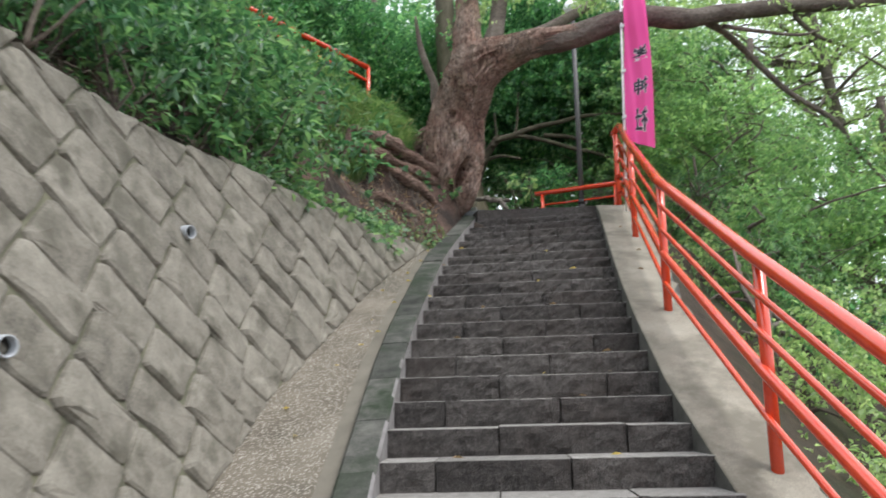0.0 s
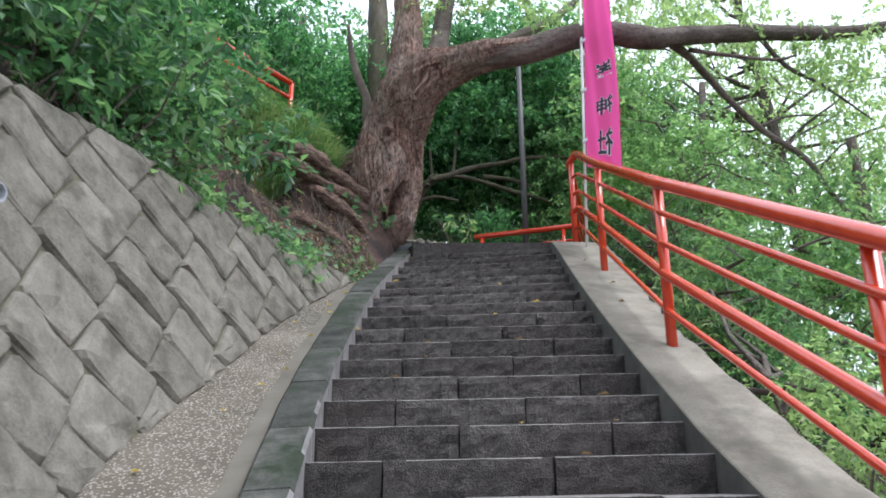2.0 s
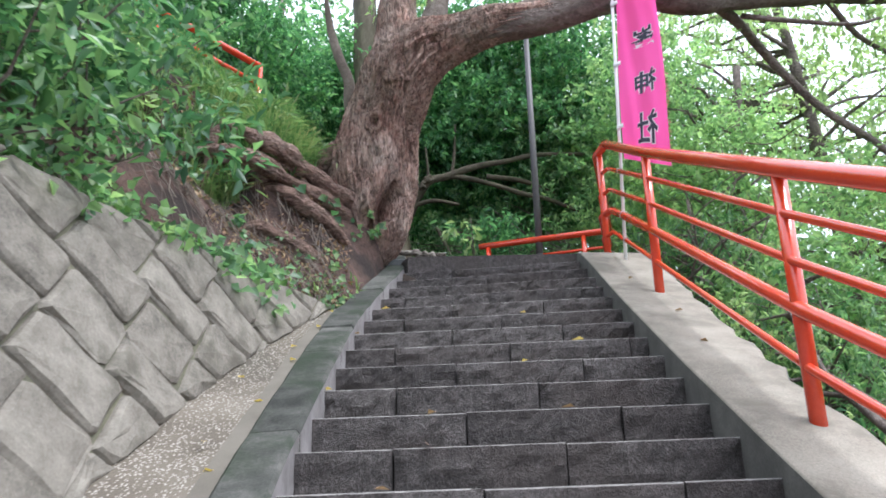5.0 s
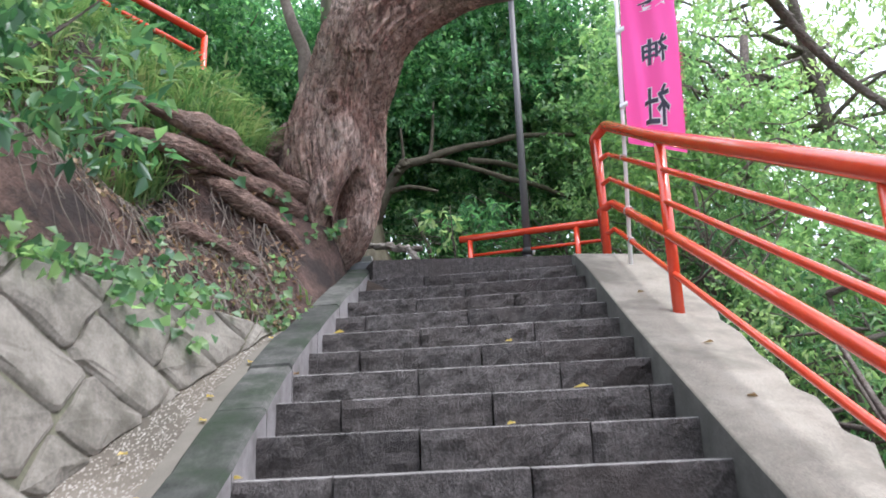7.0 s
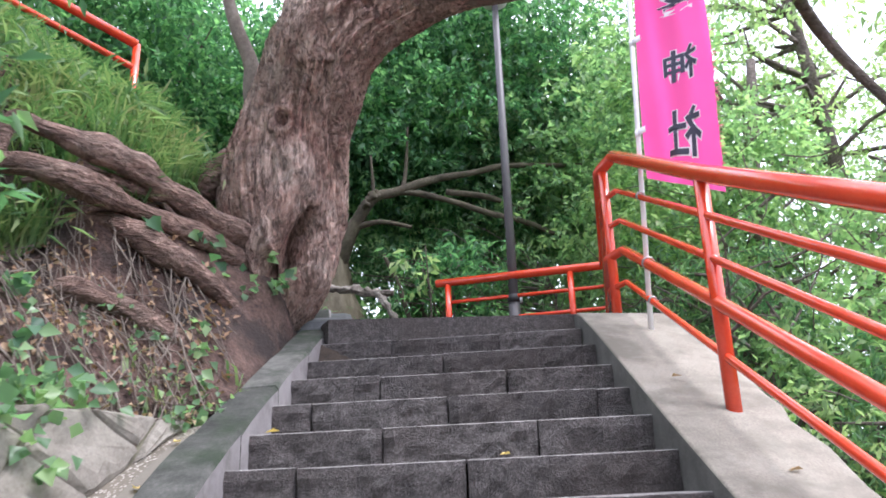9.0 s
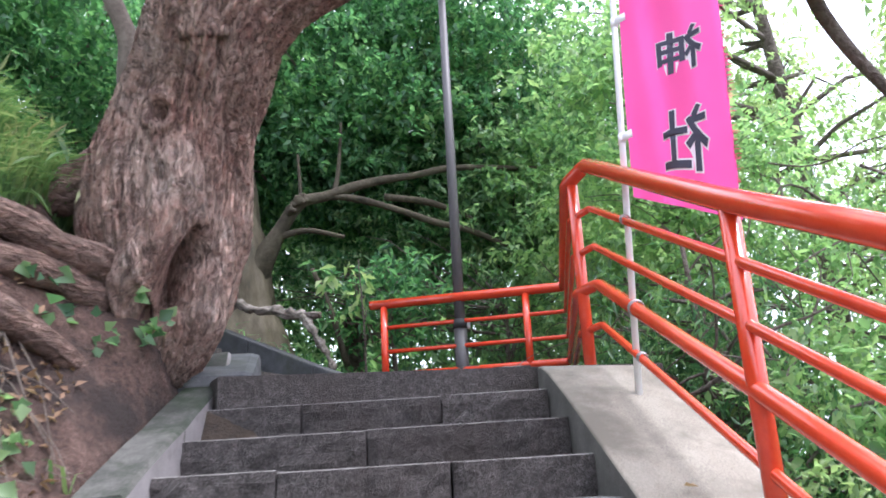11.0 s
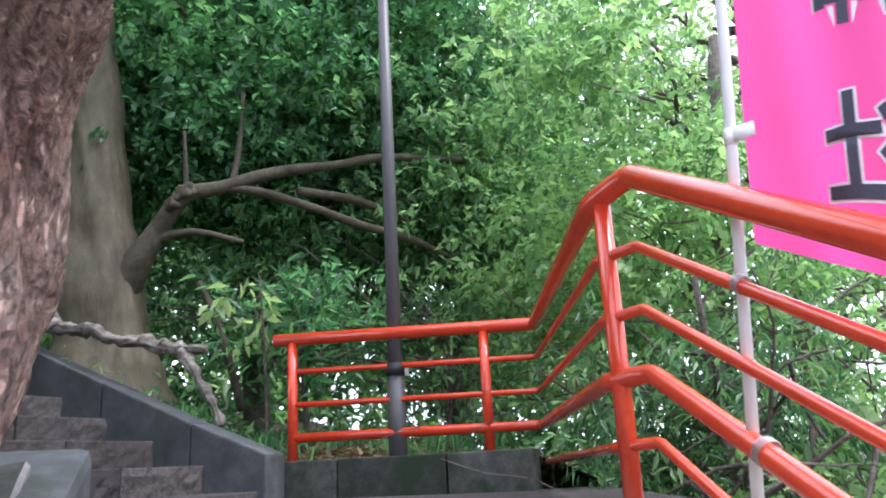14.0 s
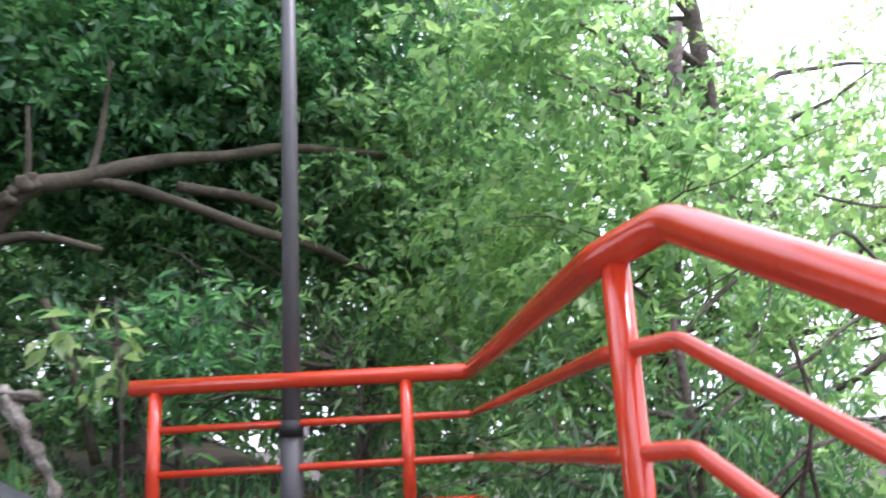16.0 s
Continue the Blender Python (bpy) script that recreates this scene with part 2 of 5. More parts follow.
M_HOLE = surface("dark_inside", [(0.3, (0.01, 0.01, 0.01)), (0.7, (0.03, 0.028, 0.025))], 6, 40, 0.95, 0.1)
M_SLAB = surface("blue_grey_slab", [(0.3, (0.026, 0.029, 0.031)), (0.5, (0.06, 0.065, 0.068)), (0.75, (0.13, 0.135, 0.135))], 5, 90, 0.8, 0.5, 0.008, vary=0.2, stain=(0.035, 0.042, 0.03), stain_scale=2.2, stain_lo=0.5, stain_hi=0.68)
M_POLE = surface("dark_grey_paint", [(0.3, (0.05, 0.048, 0.05)), (0.7, (0.1, 0.095, 0.095))], 4, 60, 0.5, 0.1, stretch=(1, 1, 0.2))
M_BAND = surface("black_strap", [(0.3, (0.008, 0.008, 0.008)), (0.7, (0.02, 0.02, 0.02))], 9, 60, 0.6, 0.1)
M_WHITE = surface("white_plastic", [(0.3, (0.78, 0.78, 0.79)), (0.7, (0.86, 0.86, 0.86))], 4, 40, 0.45, 0.05)
M_CLOTH = leafy("pink_cloth", [(0.3, (0.9, 0.045, 0.25)), (0.7, (0.95, 0.085, 0.34))], 0.6, 0.62, (1.03, 1.9, 1.5))
M_INK = surface("dark_blue_ink", [(0.3, (0.03, 0.03, 0.05)), (0.7, (0.06, 0.06, 0.085))], 8, 120, 0.8, 0.05)
M_INKRIM = surface("white_print", [(0.3, (0.7, 0.62, 0.66)), (0.7, (0.8, 0.74, 0.77))], 8, 120, 0.8, 0.05)
M_WIRE = surface("zinc_wire", [(0.3, (0.35, 0.35, 0.36)), (0.7, (0.5, 0.5, 0.5))], 20, 80, 0.4, 0.1, metal=0.8)


# ---- building helpers ----
def part(name, bm, material, parent=None, label="", smooth=False):
    """Links a bmesh as one mesh object under a thing or a part."""
    me = bpy.data.meshes.new(name)
    bm.to_mesh(me)
    bm.free()
    me.materials.append(material)
    if smooth:
        me.polygons.foreach_set("use_smooth", [True] * len(me.polygons))
    ob = new(name, me)
    if parent:
        ob.parent = parent
    if label:
        ob["label"] = label
    return ob


def soup(name, verts, faces, material, parent=None, label="", smooth=False):
    """A mesh object from arrays: verts (n, 3), faces (m, 3 or 4)."""
    verts, faces = np.asarray(verts, np.float32), np.asarray(faces, np.int32)
    k = faces.shape[1]
    me = bpy.data.meshes.new(name)
    me.vertices.add(len(verts))
    me.vertices.foreach_set("co", verts.ravel())
    me.loops.add(faces.size)
    me.loops.foreach_set("vertex_index", faces.ravel())
    me.polygons.add(len(faces))
    me.polygons.foreach_set("loop_start", np.arange(0, faces.size, k, dtype=np.int32))
    me.update(calc_edges=True)
    me.validate()
    if smooth:
        me.polygons.foreach_set("use_smooth", [True] * len(faces))
    me.materials.append(material)
    ob = new(name, me)
    if parent:
        ob.parent = parent
    if label:
        ob["label"] = label
    return ob


def empty(name, label, category, group="", kind="", at=(0, 0, 0)):
    ob = new(name)
    ob.empty_display_size = 0.1
    return tagged(ob, label, category, group, kind)


def lerp(x, xs, ys):
    return float(np.interp(x, xs, ys))


def smooth_path(pts, n=8):
    """Catmull-Rom through points (tuples of any length)."""
    P = [np.array(p, float) for p in pts]
    P = [2 * P[0] - P[1]] + P + [2 * P[-1] - P[-2]]
    out = []
    for i in range(1, len(P) - 2):
        a, b, c, d = P[i - 1:i + 3]
        for j in range(n):
            t = j / n
            out.append(0.5 * (2 * b + (c - a) * t + (2 * a - 5 * b + 4 * c - d) * t * t + (3 * b - a - 3 * c + d) * t ** 3))
    out.append(P[-2])
    return out


def tube_arrays(path, seg=12, rough=0.0, freq=3.0, ridge=0.0, ridge_freq=7.0, caps=True, seed=0.0, flat=None):
    """Rings round a path of (x, y, z, radius): vertices and quads (a cap is quads folded to a point)."""
    path = [np.array(p, float) for p in path]
    n = len(path)
    C = np.array([p[:3] for p in path])
    T = np.gradient(C, axis=0)
    T /= np.linalg.norm(T, axis=1)[:, None] + 1e-9
    ref = np.array([0, 0, 1.0]) if abs(T[0][2]) < 0.9 else np.array([0, 1.0, 0])
    u = np.cross(T[0], ref)
    u /= np.linalg.norm(u)
    V = []
    run = 0.0
    for i in range(n):
        u = u - T[i] * (u @ T[i])
        u /= np.linalg.norm(u) + 1e-9
        w = np.cross(T[i], u)
        if i:
            run += np.linalg.norm(C[i] - C[i - 1])
        for k in range(seg):
            a = 2 * math.pi * k / seg
            d = math.cos(a) * u + math.sin(a) * w
            r = path[i][3]
            if rough:
                q = C[i] + d * r
                r *= 1 + rough * noise.noise(Vector(q * freq) + Vector((seed, seed, 0)))
            if ridge:
                a2 = a + run * 0.35
                q = Vector((math.cos(a2) * ridge_freq * 0.5, math.sin(a2) * ridge_freq * 0.5, run * 1.1 + seed))
                r *= 1 + ridge * (abs(noise.noise(q)) * 2 - 0.5) + ridge * 0.45 * noise.noise(q * 3.1)
            V.append(C[i] + d * r)
    F = []
    for i in range(n - 1):
        for k in range(seg):
            k2 = (k + 1) % seg
            F.append((i * seg + k, i * seg + k2, (i + 1) * seg + k2, (i + 1) * seg + k))
    if caps:
        for i, flip in ((0, True), (n - 1, False)):
            c = len(V)
            V.append(C[i])
            for k in range(0, seg, 2):
                a, b, d = i * seg + k, i * seg + (k + 1) % seg, i * seg + (k + 2) % seg
                F.append((c, d, b, a) if flip else (c, a, b, d))
    return np.array(V), np.array(F)


def tube(name, path, material, parent=None, seg=12, label="", smooth=True, **kw):
    v, f = tube_arrays(path, seg, **kw)
    return soup(name, v, f, material, parent, label, smooth)


def join_arrays(parts):
    V, F, n = [], [], 0
    for v, f in parts:
        V.append(v)
        F.append(f + n)
        n += len(v)
    return np.concatenate(V), np.concatenate(F)


def leaf_arrays(centres, directions, normals, length, width, rng, fold=0.25):
    """Kite-shaped leaves, each folded along its midrib: two triangles made of four corners, as two faces of one island."""
    n = len(centres)
    d = directions / (np.linalg.norm(directions, axis=1)[:, None] + 1e-9)
    s = np.cross(d, normals)
    s /= np.linalg.norm(s, axis=1)[:, None] + 1e-9
    nn = np.cross(s, d)
    L, W = length[:, None], width[:, None]
    tip = centres + d * L - nn * L * 0.12
    a = centres + d * L * 0.42 + s * W * 0.5 + nn * W * fold
    b = centres + d * L * 0.42 - s * W * 0.5 + nn * W * fold
    V = np.stack([centres, a, tip, b], 1).reshape(-1, 3)
    i = np.arange(n)[:, None] * 4
    F = np.concatenate([i + np.array([[0, 2, 1]]), i + np.array([[0, 3, 2]])], 1).reshape(-1, 3)
    return V, F


def leaf_cloud(blobs, per, length, rng, slim=0.42, droop=0.3, shell=0.55):
    """Leaves in clusters: blobs are (x, y, z, rx, ry, rz). Each blob holds sprays of leaves set round twig ends, so the outline stays uneven with gaps."""
    C, D, N = [], [], []
    for (x, y, z, rx, ry, rz) in blobs:
        k = max(4, int(per * rx * ry * rz * 0.9 + 3))
        sprays = max(2, k // 9)
        q = rng.normal(size=(sprays, 3))
        q /= np.linalg.norm(q, axis=1)[:, None]
        q *= (shell + (1 - shell) * rng.random((sprays, 1))) ** 0.6 * (0.75 + 0.4 * rng.random((sprays, 1)))
        c = np.array([x, y, z]) + q * np.array([rx, ry, rz])
        ax = q + rng.normal(size=q.shape) * 0.6
        ax[:, 2] -= droop * 0.5
        m = 9
        cc = np.repeat(c, m, 0)
        aa = np.repeat(ax / np.linalg.norm(ax, axis=1)[:, None], m, 0)
        t = np.tile(np.linspace(0, 1, m), sprays)[:, None]
        cc = cc + aa * t * length * 2.2 + rng.normal(size=cc.shape) * length * 0.22
        dd = aa * 0.6 + rng.normal(size=aa.shape) * 0.75
        dd[:, 2] -= droop
        nn = rng.normal(size=aa.shape) * 0.55 + np.array([0, 0, 1.0])
        C.append(cc)
        D.append(dd)
        N.append(nn)
    C, D, N = map(np.concatenate, (C, D, N))
    n = len(C)
    L = length * (0.65 + 0.7 * rng.random(n))
    return leaf_arrays(C, D, N, L, L * slim * (0.8 + 0.4 * rng.random(n)), rng)


# ---- the plan: heights and edges along the climb ----
RISE, RUN, Z0, Y0 = 0.1765, 0.383, 1.285, 5.06
TOP_STEP = 17
FOOT = -8
LANDING = Z0 + RISE * TOP_STEP


def nosing(x, y):
    """Height of the line of the step edges over a point of the plan."""
    return Z0 + RISE * (y + 0.1 * (x - 0.5) - Y0) / RUN


STEP_K = (-8, -1, 1, 3, 5, 6, 8, 10, 12, 13, 17)
STEP_L = (-0.44, -0.39, -0.35, -0.31, -0.25, -0.2, -0.11, -0.01, 0.13, 0.21, 0.58)
STEP_R = (1.56, 1.56, 1.57, 1.61, 1.67, 1.73, 1.83, 1.92, 2.03, 2.09, 2.26)


def step_edge(k):
    """Left and right end of the front edge of step k."""
    xl, xr = lerp(k, STEP_K, STEP_L), lerp(k, STEP_K, STEP_R)
    s = 0.07 + 0.0125 * max(0, k - 2)
    yc = Y0 + RUN * k
    z = Z0 + RISE * k
    return np.array([xl, yc - s * (xl - 0.6), z + 0.012 * (xl - 0.5)]), np.array([xr, yc - s * (xr - 0.6), z + 0.012 * (xr - 0.5)])


CURB_Y = (1.5, 4.6, 6.2, 7.0, 8.5, 9.4, 10.4, 11.5, 12.3)
CURB_X = (-0.68, -0.61, -0.54, -0.47, -0.3, -0.16, 0.09, 0.36, 0.5)
BASE_Y = (-8, 2, 4.7, 5.8, 6.9, 7.7, 8.25, 9, 9.85, 10.2)
BASE_X = (-1.7, -1.45, -1.38, -1.3, -1.08, -0.92, -0.8, -0.58, -0.26, -0.1)
CHEEK_Y = (1.5, 4.0, 5.5, 6.7, 7.5, 8.2, 9.0, 9.7, 10.5, 11.25)
CHEEK_IN = (1.56, 1.56, 1.57, 1.67, 1.77, 1.87, 1.99, 2.1, 2.22, 2.31)
CHEEK_OUT = (2.0, 2.04, 2.1, 2.18, 2.29, 2.42, 2.6, 2.76, 2.91, 3.02)
WALL_TOP, BATTER = 3.5, 0.34
CREST_Y, CREST_Z = (3.0, 4.0, 5.1, 5.6, 6.2, 12.0), (3.46, 3.42, 3.36, 3.4, 3.49, 3.51)


def gutter_z(x, y):
    return max(nosing(x, y) - 0.05, -0.1)


def cheek_z(y):
    """The concrete strip beside the steps: its top, under the posts."""
    return lerp(y, (1.5, 2.6, 4.5, 6.79, 9.22, 10.48, 10.9, 11.4), (-0.2, 0.08, 1.06, 2.245, 3.425, 4.06, 4.27, 4.3))


def wall_point(y, z, out=0.0):
    xb = lerp(y, BASE_Y, BASE_X)
    return np.array([xb - BATTER * (z - gutter_z(xb, y)) + out * 0.94, y, z + out * 0.32])


def wall_top_x(y):
    return wall_point(min(y, 10.0), WALL_TOP)[0]


# ---- ground: one sheet to the horizon ----
def bank_profile(d):
    return 1.55 * min(d, 1.05) + 0.62 * max(0, min(d, 6) - 1.05) + 0.25 * max(0, d - 6)


def ground_h(x, y):
    if y < 1.5:
        z = -0.24
    elif y < 11.2:
        z = nosing(min(max(x, -0.5), 2.5), y) - 0.42
    else:
        z = LANDING - 0.2
    z = max(z, -0.24)
    if x > 2.4:
        e = max(0.0, x - lerp(y, CHEEK_Y, CHEEK_OUT) - 0.05)
        z -= min(0.75 * e, 4.0) * (1.0 if y < 12.5 else max(0.35, 1 - (y - 12.5) / 4))
    if x < -2.0 and y < 14.6:
        z = max(z, 1.5)
    return z


def grid_sheet(name, xs, ys, fn, mat, amp=0.03):
    V = np.array([(x, y, fn(x, y) + amp * noise.noise(Vector((x * 2.3, y * 2.3, 0)))) for y in ys for x in xs])
    nx = len(xs)
    F = np.array([(j * nx + i, j * nx + i + 1, (j + 1) * nx + i + 1, (j + 1) * nx + i) for j in range(len(ys) - 1) for i in range(nx - 1)])
    return soup(name, V, F, mat, smooth=True)


xs = [-900, -300, -100, -45, -25, -16, -11, -8] + list(np.arange(-6, 9, 0.3)) + [10, 12, 15, 20, 30, 60, 150, 400, 900]
ys = [-900, -300, -100, -40, -20, -10, -5] + list(np.arange(-2, 24, 0.3)) + [26, 30, 36, 45, 70, 120, 300, 900]
tagged(grid_sheet("ground", xs, ys, ground_h, M_GROUND, 0.06), "brown soil with leaf litter on the wooded slope", "ground", kind="structure")

# paving at the foot of the steps
bm = bmesh.new()
bmesh.ops.create_grid(bm, x_segments=12, y_segments=24, size=1)
for v in bm.verts:
    v.co = Vector((0.35 + v.co.x * 1.75, -2.2 + v.co.y * 4.7, -0.114))
tagged(part("pavement", bm, M_CHEEK), "grey concrete paving at the foot of the steps", "pavement", kind="structure")

# earth bank above the stone wall and round the old tree
BANK_Y = list(np.arange(-8, 3, 0.5)) + list(np.arange(3, 9, 0.14)) + list(np.arange(9, 11.2, 0.05)) + list(np.arange(11.2, 13.61, 0.14))
BANK_D = [0, 0.05, 0.12, 0.2, 0.3, 0.4, 0.52, 0.65, 0.78, 0.9, 1.03, 1.18, 1.35, 1.55, 1.8, 2.1, 2.5, 3, 3.7, 4.6, 5.8, 7.5, 10, 14, 20]


def bank_edge(y):
    """Where the bank begins: x, z."""
    if y < 9.7:
        return wall_top_x(y) - 0.16, lerp(y, CREST_Y, CREST_Z) - 0.05
    t = min(1, (y - 9.7) / 0.5)
    xc, zc = lerp(y, CURB_Y, CURB_X), nosing(lerp(y, CURB_Y, CURB_X), min(y, 11.3)) - 0.02
    if y > 12.3:
        xc = 0.5 - 1.0 * (y - 12.3)
        zc += 0.35 * (y - 12.3)
    return (wall_top_x(y) - 0.16) * (1 - t) + xc * t, (WALL_TOP - 0.05) * (1 - t) + zc * t


def bank_point(y, d):
    x0, z0 = bank_edge(y)
    steep = lerp(y, (3, 8.5, 9.3, 9.6, 9.9, 10.1, 10.3, 10.42, 10.5, 10.65, 10.8, 11.2, 12.5, 13.6), (0.62, 0.7, 0.8, 0.78, 0.6, 0.46, 0.48, 0.74, 0.84, 0.92, 0.96, 0.96, 0.9, 0.85))
    z = z0 + bank_profile(d) * steep
    z += min(1, d * 3) * (0.16 * noise.noise(Vector((d * 1.6, y * 1.6, 3))) + 0.07 * noise.noise(Vector((d * 5, y * 5, 9))) + 0.03 * noise.noise(Vector((d * 14, y * 14, 5))))
    z += 0.3 * min(1, d / 0.06) * math.exp(-((y - 11.28) / 0.34) ** 2 - (max(0, d - 0.1) / 0.15) ** 2)
    return np.array([x0 - d, y + 0.1 * min(d, 2) * noise.noise(Vector((d * 2, y, 1))), z])


V = np.array([bank_point(y, d) for y in BANK_Y for d in BANK_D])
nd = len(BANK_D)
F = np.array([(j * nd + i, (j + 1) * nd + i, (j + 1) * nd + i + 1, j * nd + i + 1) for j in range(len(BANK_Y) - 1) for i in range(nd - 1)])
tagged(soup("bank", V, F, M_SOIL, smooth=True), "steep bare reddish earth bank with roots above the wall", "earth bank", kind="structure")

# ---- washed-aggregate gutter strip between wall and curb ----
gy = np.arange(-6, 10.15, 0.2)
V, F = [], []
for y in gy:
    a, b = lerp(y, BASE_Y, BASE_X) - 0.1, lerp(y, CURB_Y, CURB_X) + 0.03
    for t in np.linspace(0, 1, 7):
        x = a + (b - a) * t
        V.append((x, y, gutter_z(x, y) - 0.02 * math.sin(t * math.pi) + 0.008 * noise.noise(Vector((x * 4, y * 4, 0)))))
F = [(j * 7 + i, j * 7 + i + 1, (j + 1) * 7 + i + 1, (j + 1) * 7 + i) for j in range(len(gy) - 1) for i in range(6)]
tagged(soup("gutter", V, F, M_GUTTER, smooth=True), "sloping strip of washed aggregate concrete beside the curb", "gutter", kind="structure")
V = []
gy2 = np.arange(1.6, 10.0, 0.2)
for y in gy2:
    b = lerp(y, CURB_Y, CURB_X)
    w = 0.13 + 0.03 * noise.noise(Vector((y * 1.3, 0, 0)))
    for t in (0, 0.5, 1):
        x = b - w * (1 - t) + 0.02 * t
        V.append((x, y, gutter_z(x, y) + 0.002 + 0.004 * t * 2))
F = [(j * 3 + i, j * 3 + i + 1, (j + 1) * 3 + i + 1, (j + 1) * 3 + i) for j in range(len(gy2) - 1) for i in range(2)]
tagged(soup("mortar_strip", V, F, M_MORTAR, smooth=True), "smooth mortar fillet along the curb", "mortar", kind="structure")

# ---- concrete cheek beside the steps, under the railing ----
cy = list(np.arange(1.5, 11.3, 0.15))
rng = np.random.default_rng(5)
V, F = [], []
for y in cy:
    a, b = lerp(y, CHEEK_Y, CHEEK_IN), lerp(y, CHEEK_Y, CHEEK_OUT)
    z = cheek_z(y)
    j = 0.05 * noise.noise(Vector((y * 5.0, 3, 0))) + 0.03 * noise.noise(Vector((y * 13.0, 7, 0)))
    V += [(a, y, z - 1.3), (a, y, z - 0.012), (a + 0.012, y, z), (a + (b - a) * 0.4, y, z + 0.004 * noise.noise(Vector((y * 3, 1, 1)))), (b + j - 0.05, y, z - 0.004), (b + j, y, z - 0.03 + 0.3 * j), (b + j + 0.03, y, z - 0.2), (b + 0.05, y, z - 1.6)]
n = 8
F = [(i * n + k, i * n + k + 1, (i + 1) * n + k + 1, (i + 1) * n + k) for i in range(len(cy) - 1) for k in range(n - 1)]
F += [(0, 1, 2, 7), (2, 3, 4, 7), (4, 5, 6, 7)]
o = (len(cy) - 1) * n
F += [(o + 7, o + 2, o + 1, o), (o + 7, o + 4, o + 3, o + 2), (o + 7, o + 6, o + 5, o + 4)]
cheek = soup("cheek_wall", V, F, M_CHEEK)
cheek.data.materials.append(M_CHEEKSIDE)
# upright side faces take the darker concrete
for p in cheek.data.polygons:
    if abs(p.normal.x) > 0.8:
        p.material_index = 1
tagged(cheek, "sloping grey concrete strip with a broken edge carrying the railing posts", "concrete curb", kind="structure")

# landing at the top
bm = bmesh.new()
vs = [bm.verts.new(p) for p in ((0.55, 11.2, LANDING - 0.004), (3.02, 10.95, LANDING - 0.004), (3.75, 13.1, LANDING - 0.004), (1.7, 14.7, LANDING - 0.004), (0.1, 13.2, LANDING - 0.004))]
bm.faces.new(vs)
bmesh.ops.extrude_face_region(bm, geom=bm.faces[:])
for v in bm.verts:
    if v not in vs:
        v.co.z -= 0.3
bmesh.ops.recalc_face_normals(bm, faces=bm.faces[:])
tagged(part("landing", bm, M_STEP), "dark stone landing where the steps turn", "landing", kind="structure")


# ---- railing ----
def ring_path(pts, r):
    return [(*p, r) for p in pts]


def elbowed(pts, bend=0.05, n=4):
    """A polyline with its corners rounded."""
    P = [np.array(p, float) for p in pts]
    out = [P[0]]
    for a, b, c in zip(P, P[1:], P[2:]):
        d1, d2 = (a - b) / np.linalg.norm(a - b), (c - b) / np.linalg.norm(c - b)
        s, e = b + d1 * bend, b + d2 * bend
        out += [(1 - t) ** 2 * s + 2 * t * (1 - t) * b + t * t * e for t in np.linspace(0, 1, n)]
    out.append(P[-1])
    return out


RAIL_LINE = [(1.77, 0.9, 0.95), (1.8, 2.2, 1.12), (1.83, 4.44, 2.26), (1.975, 6.72, 3.385), (2.376, 9.205, 4.6), (2.69, 10.98, 5.505), (2.65, 11.2, 5.46), (3.57, 13.58, 5.41), (1.84, 14.41, 5.41)]
RAIL_DROPS = [(0.0, 0.0, 0.047, "top_rail"), (-0.225, -0.238, 0.0215, "rail"), (-0.45, -0.478, 0.0215, "rail"), (-0.675, -0.712, 0.036, "rail"), (-0.935, -0.955, 0.0215, "rail")]
railing = tagged(empty("railing", "vermilion painted steel pipe railing along the stone steps", "railing"), kind="")
for drop, drop_top, r, nm in RAIL_DROPS:
    line = [(x, y, z + (drop if y < 10 else drop_top)) for x, y, z in RAIL_LINE]
    if drop < 0:
        line[5] = (2.7, 11.0, line[5][2] - 0.035)
    if -0.9 < drop < 0:
        line[8] = (1.965, 14.35, line[8][2])
    if drop < -0.9:
        line = line[:8]
        line[7] = (3.4, 13.2, line[7][2])
    part_ob = tube(nm, ring_path(elbowed(line, 0.025 if r < 0.03 else 0.045), r), M_RED, railing, 16)
POSTS = [(1.8, 2.2), (1.865, 4.47), (1.99, 6.75), (2.378, 9.205), (2.665, 11.15)]
for x, y in POSTS:
    zt = lerp(y, [p[1] for p in RAIL_LINE[:7]], [p[2] for p in RAIL_LINE[:7]])
    tube("post", ring_path([(x, y, cheek_z(y) - 0.06), (x, y, zt)], 0.037), M_RED, railing, 16)
for x, y, zb in ((1.965, 14.35, 4.5), (3.235, 13.742, 4.5)):
    tube("post", ring_path([(x, y, zb), (x, y, 5.41)], 0.037), M_RED, railing, 16)


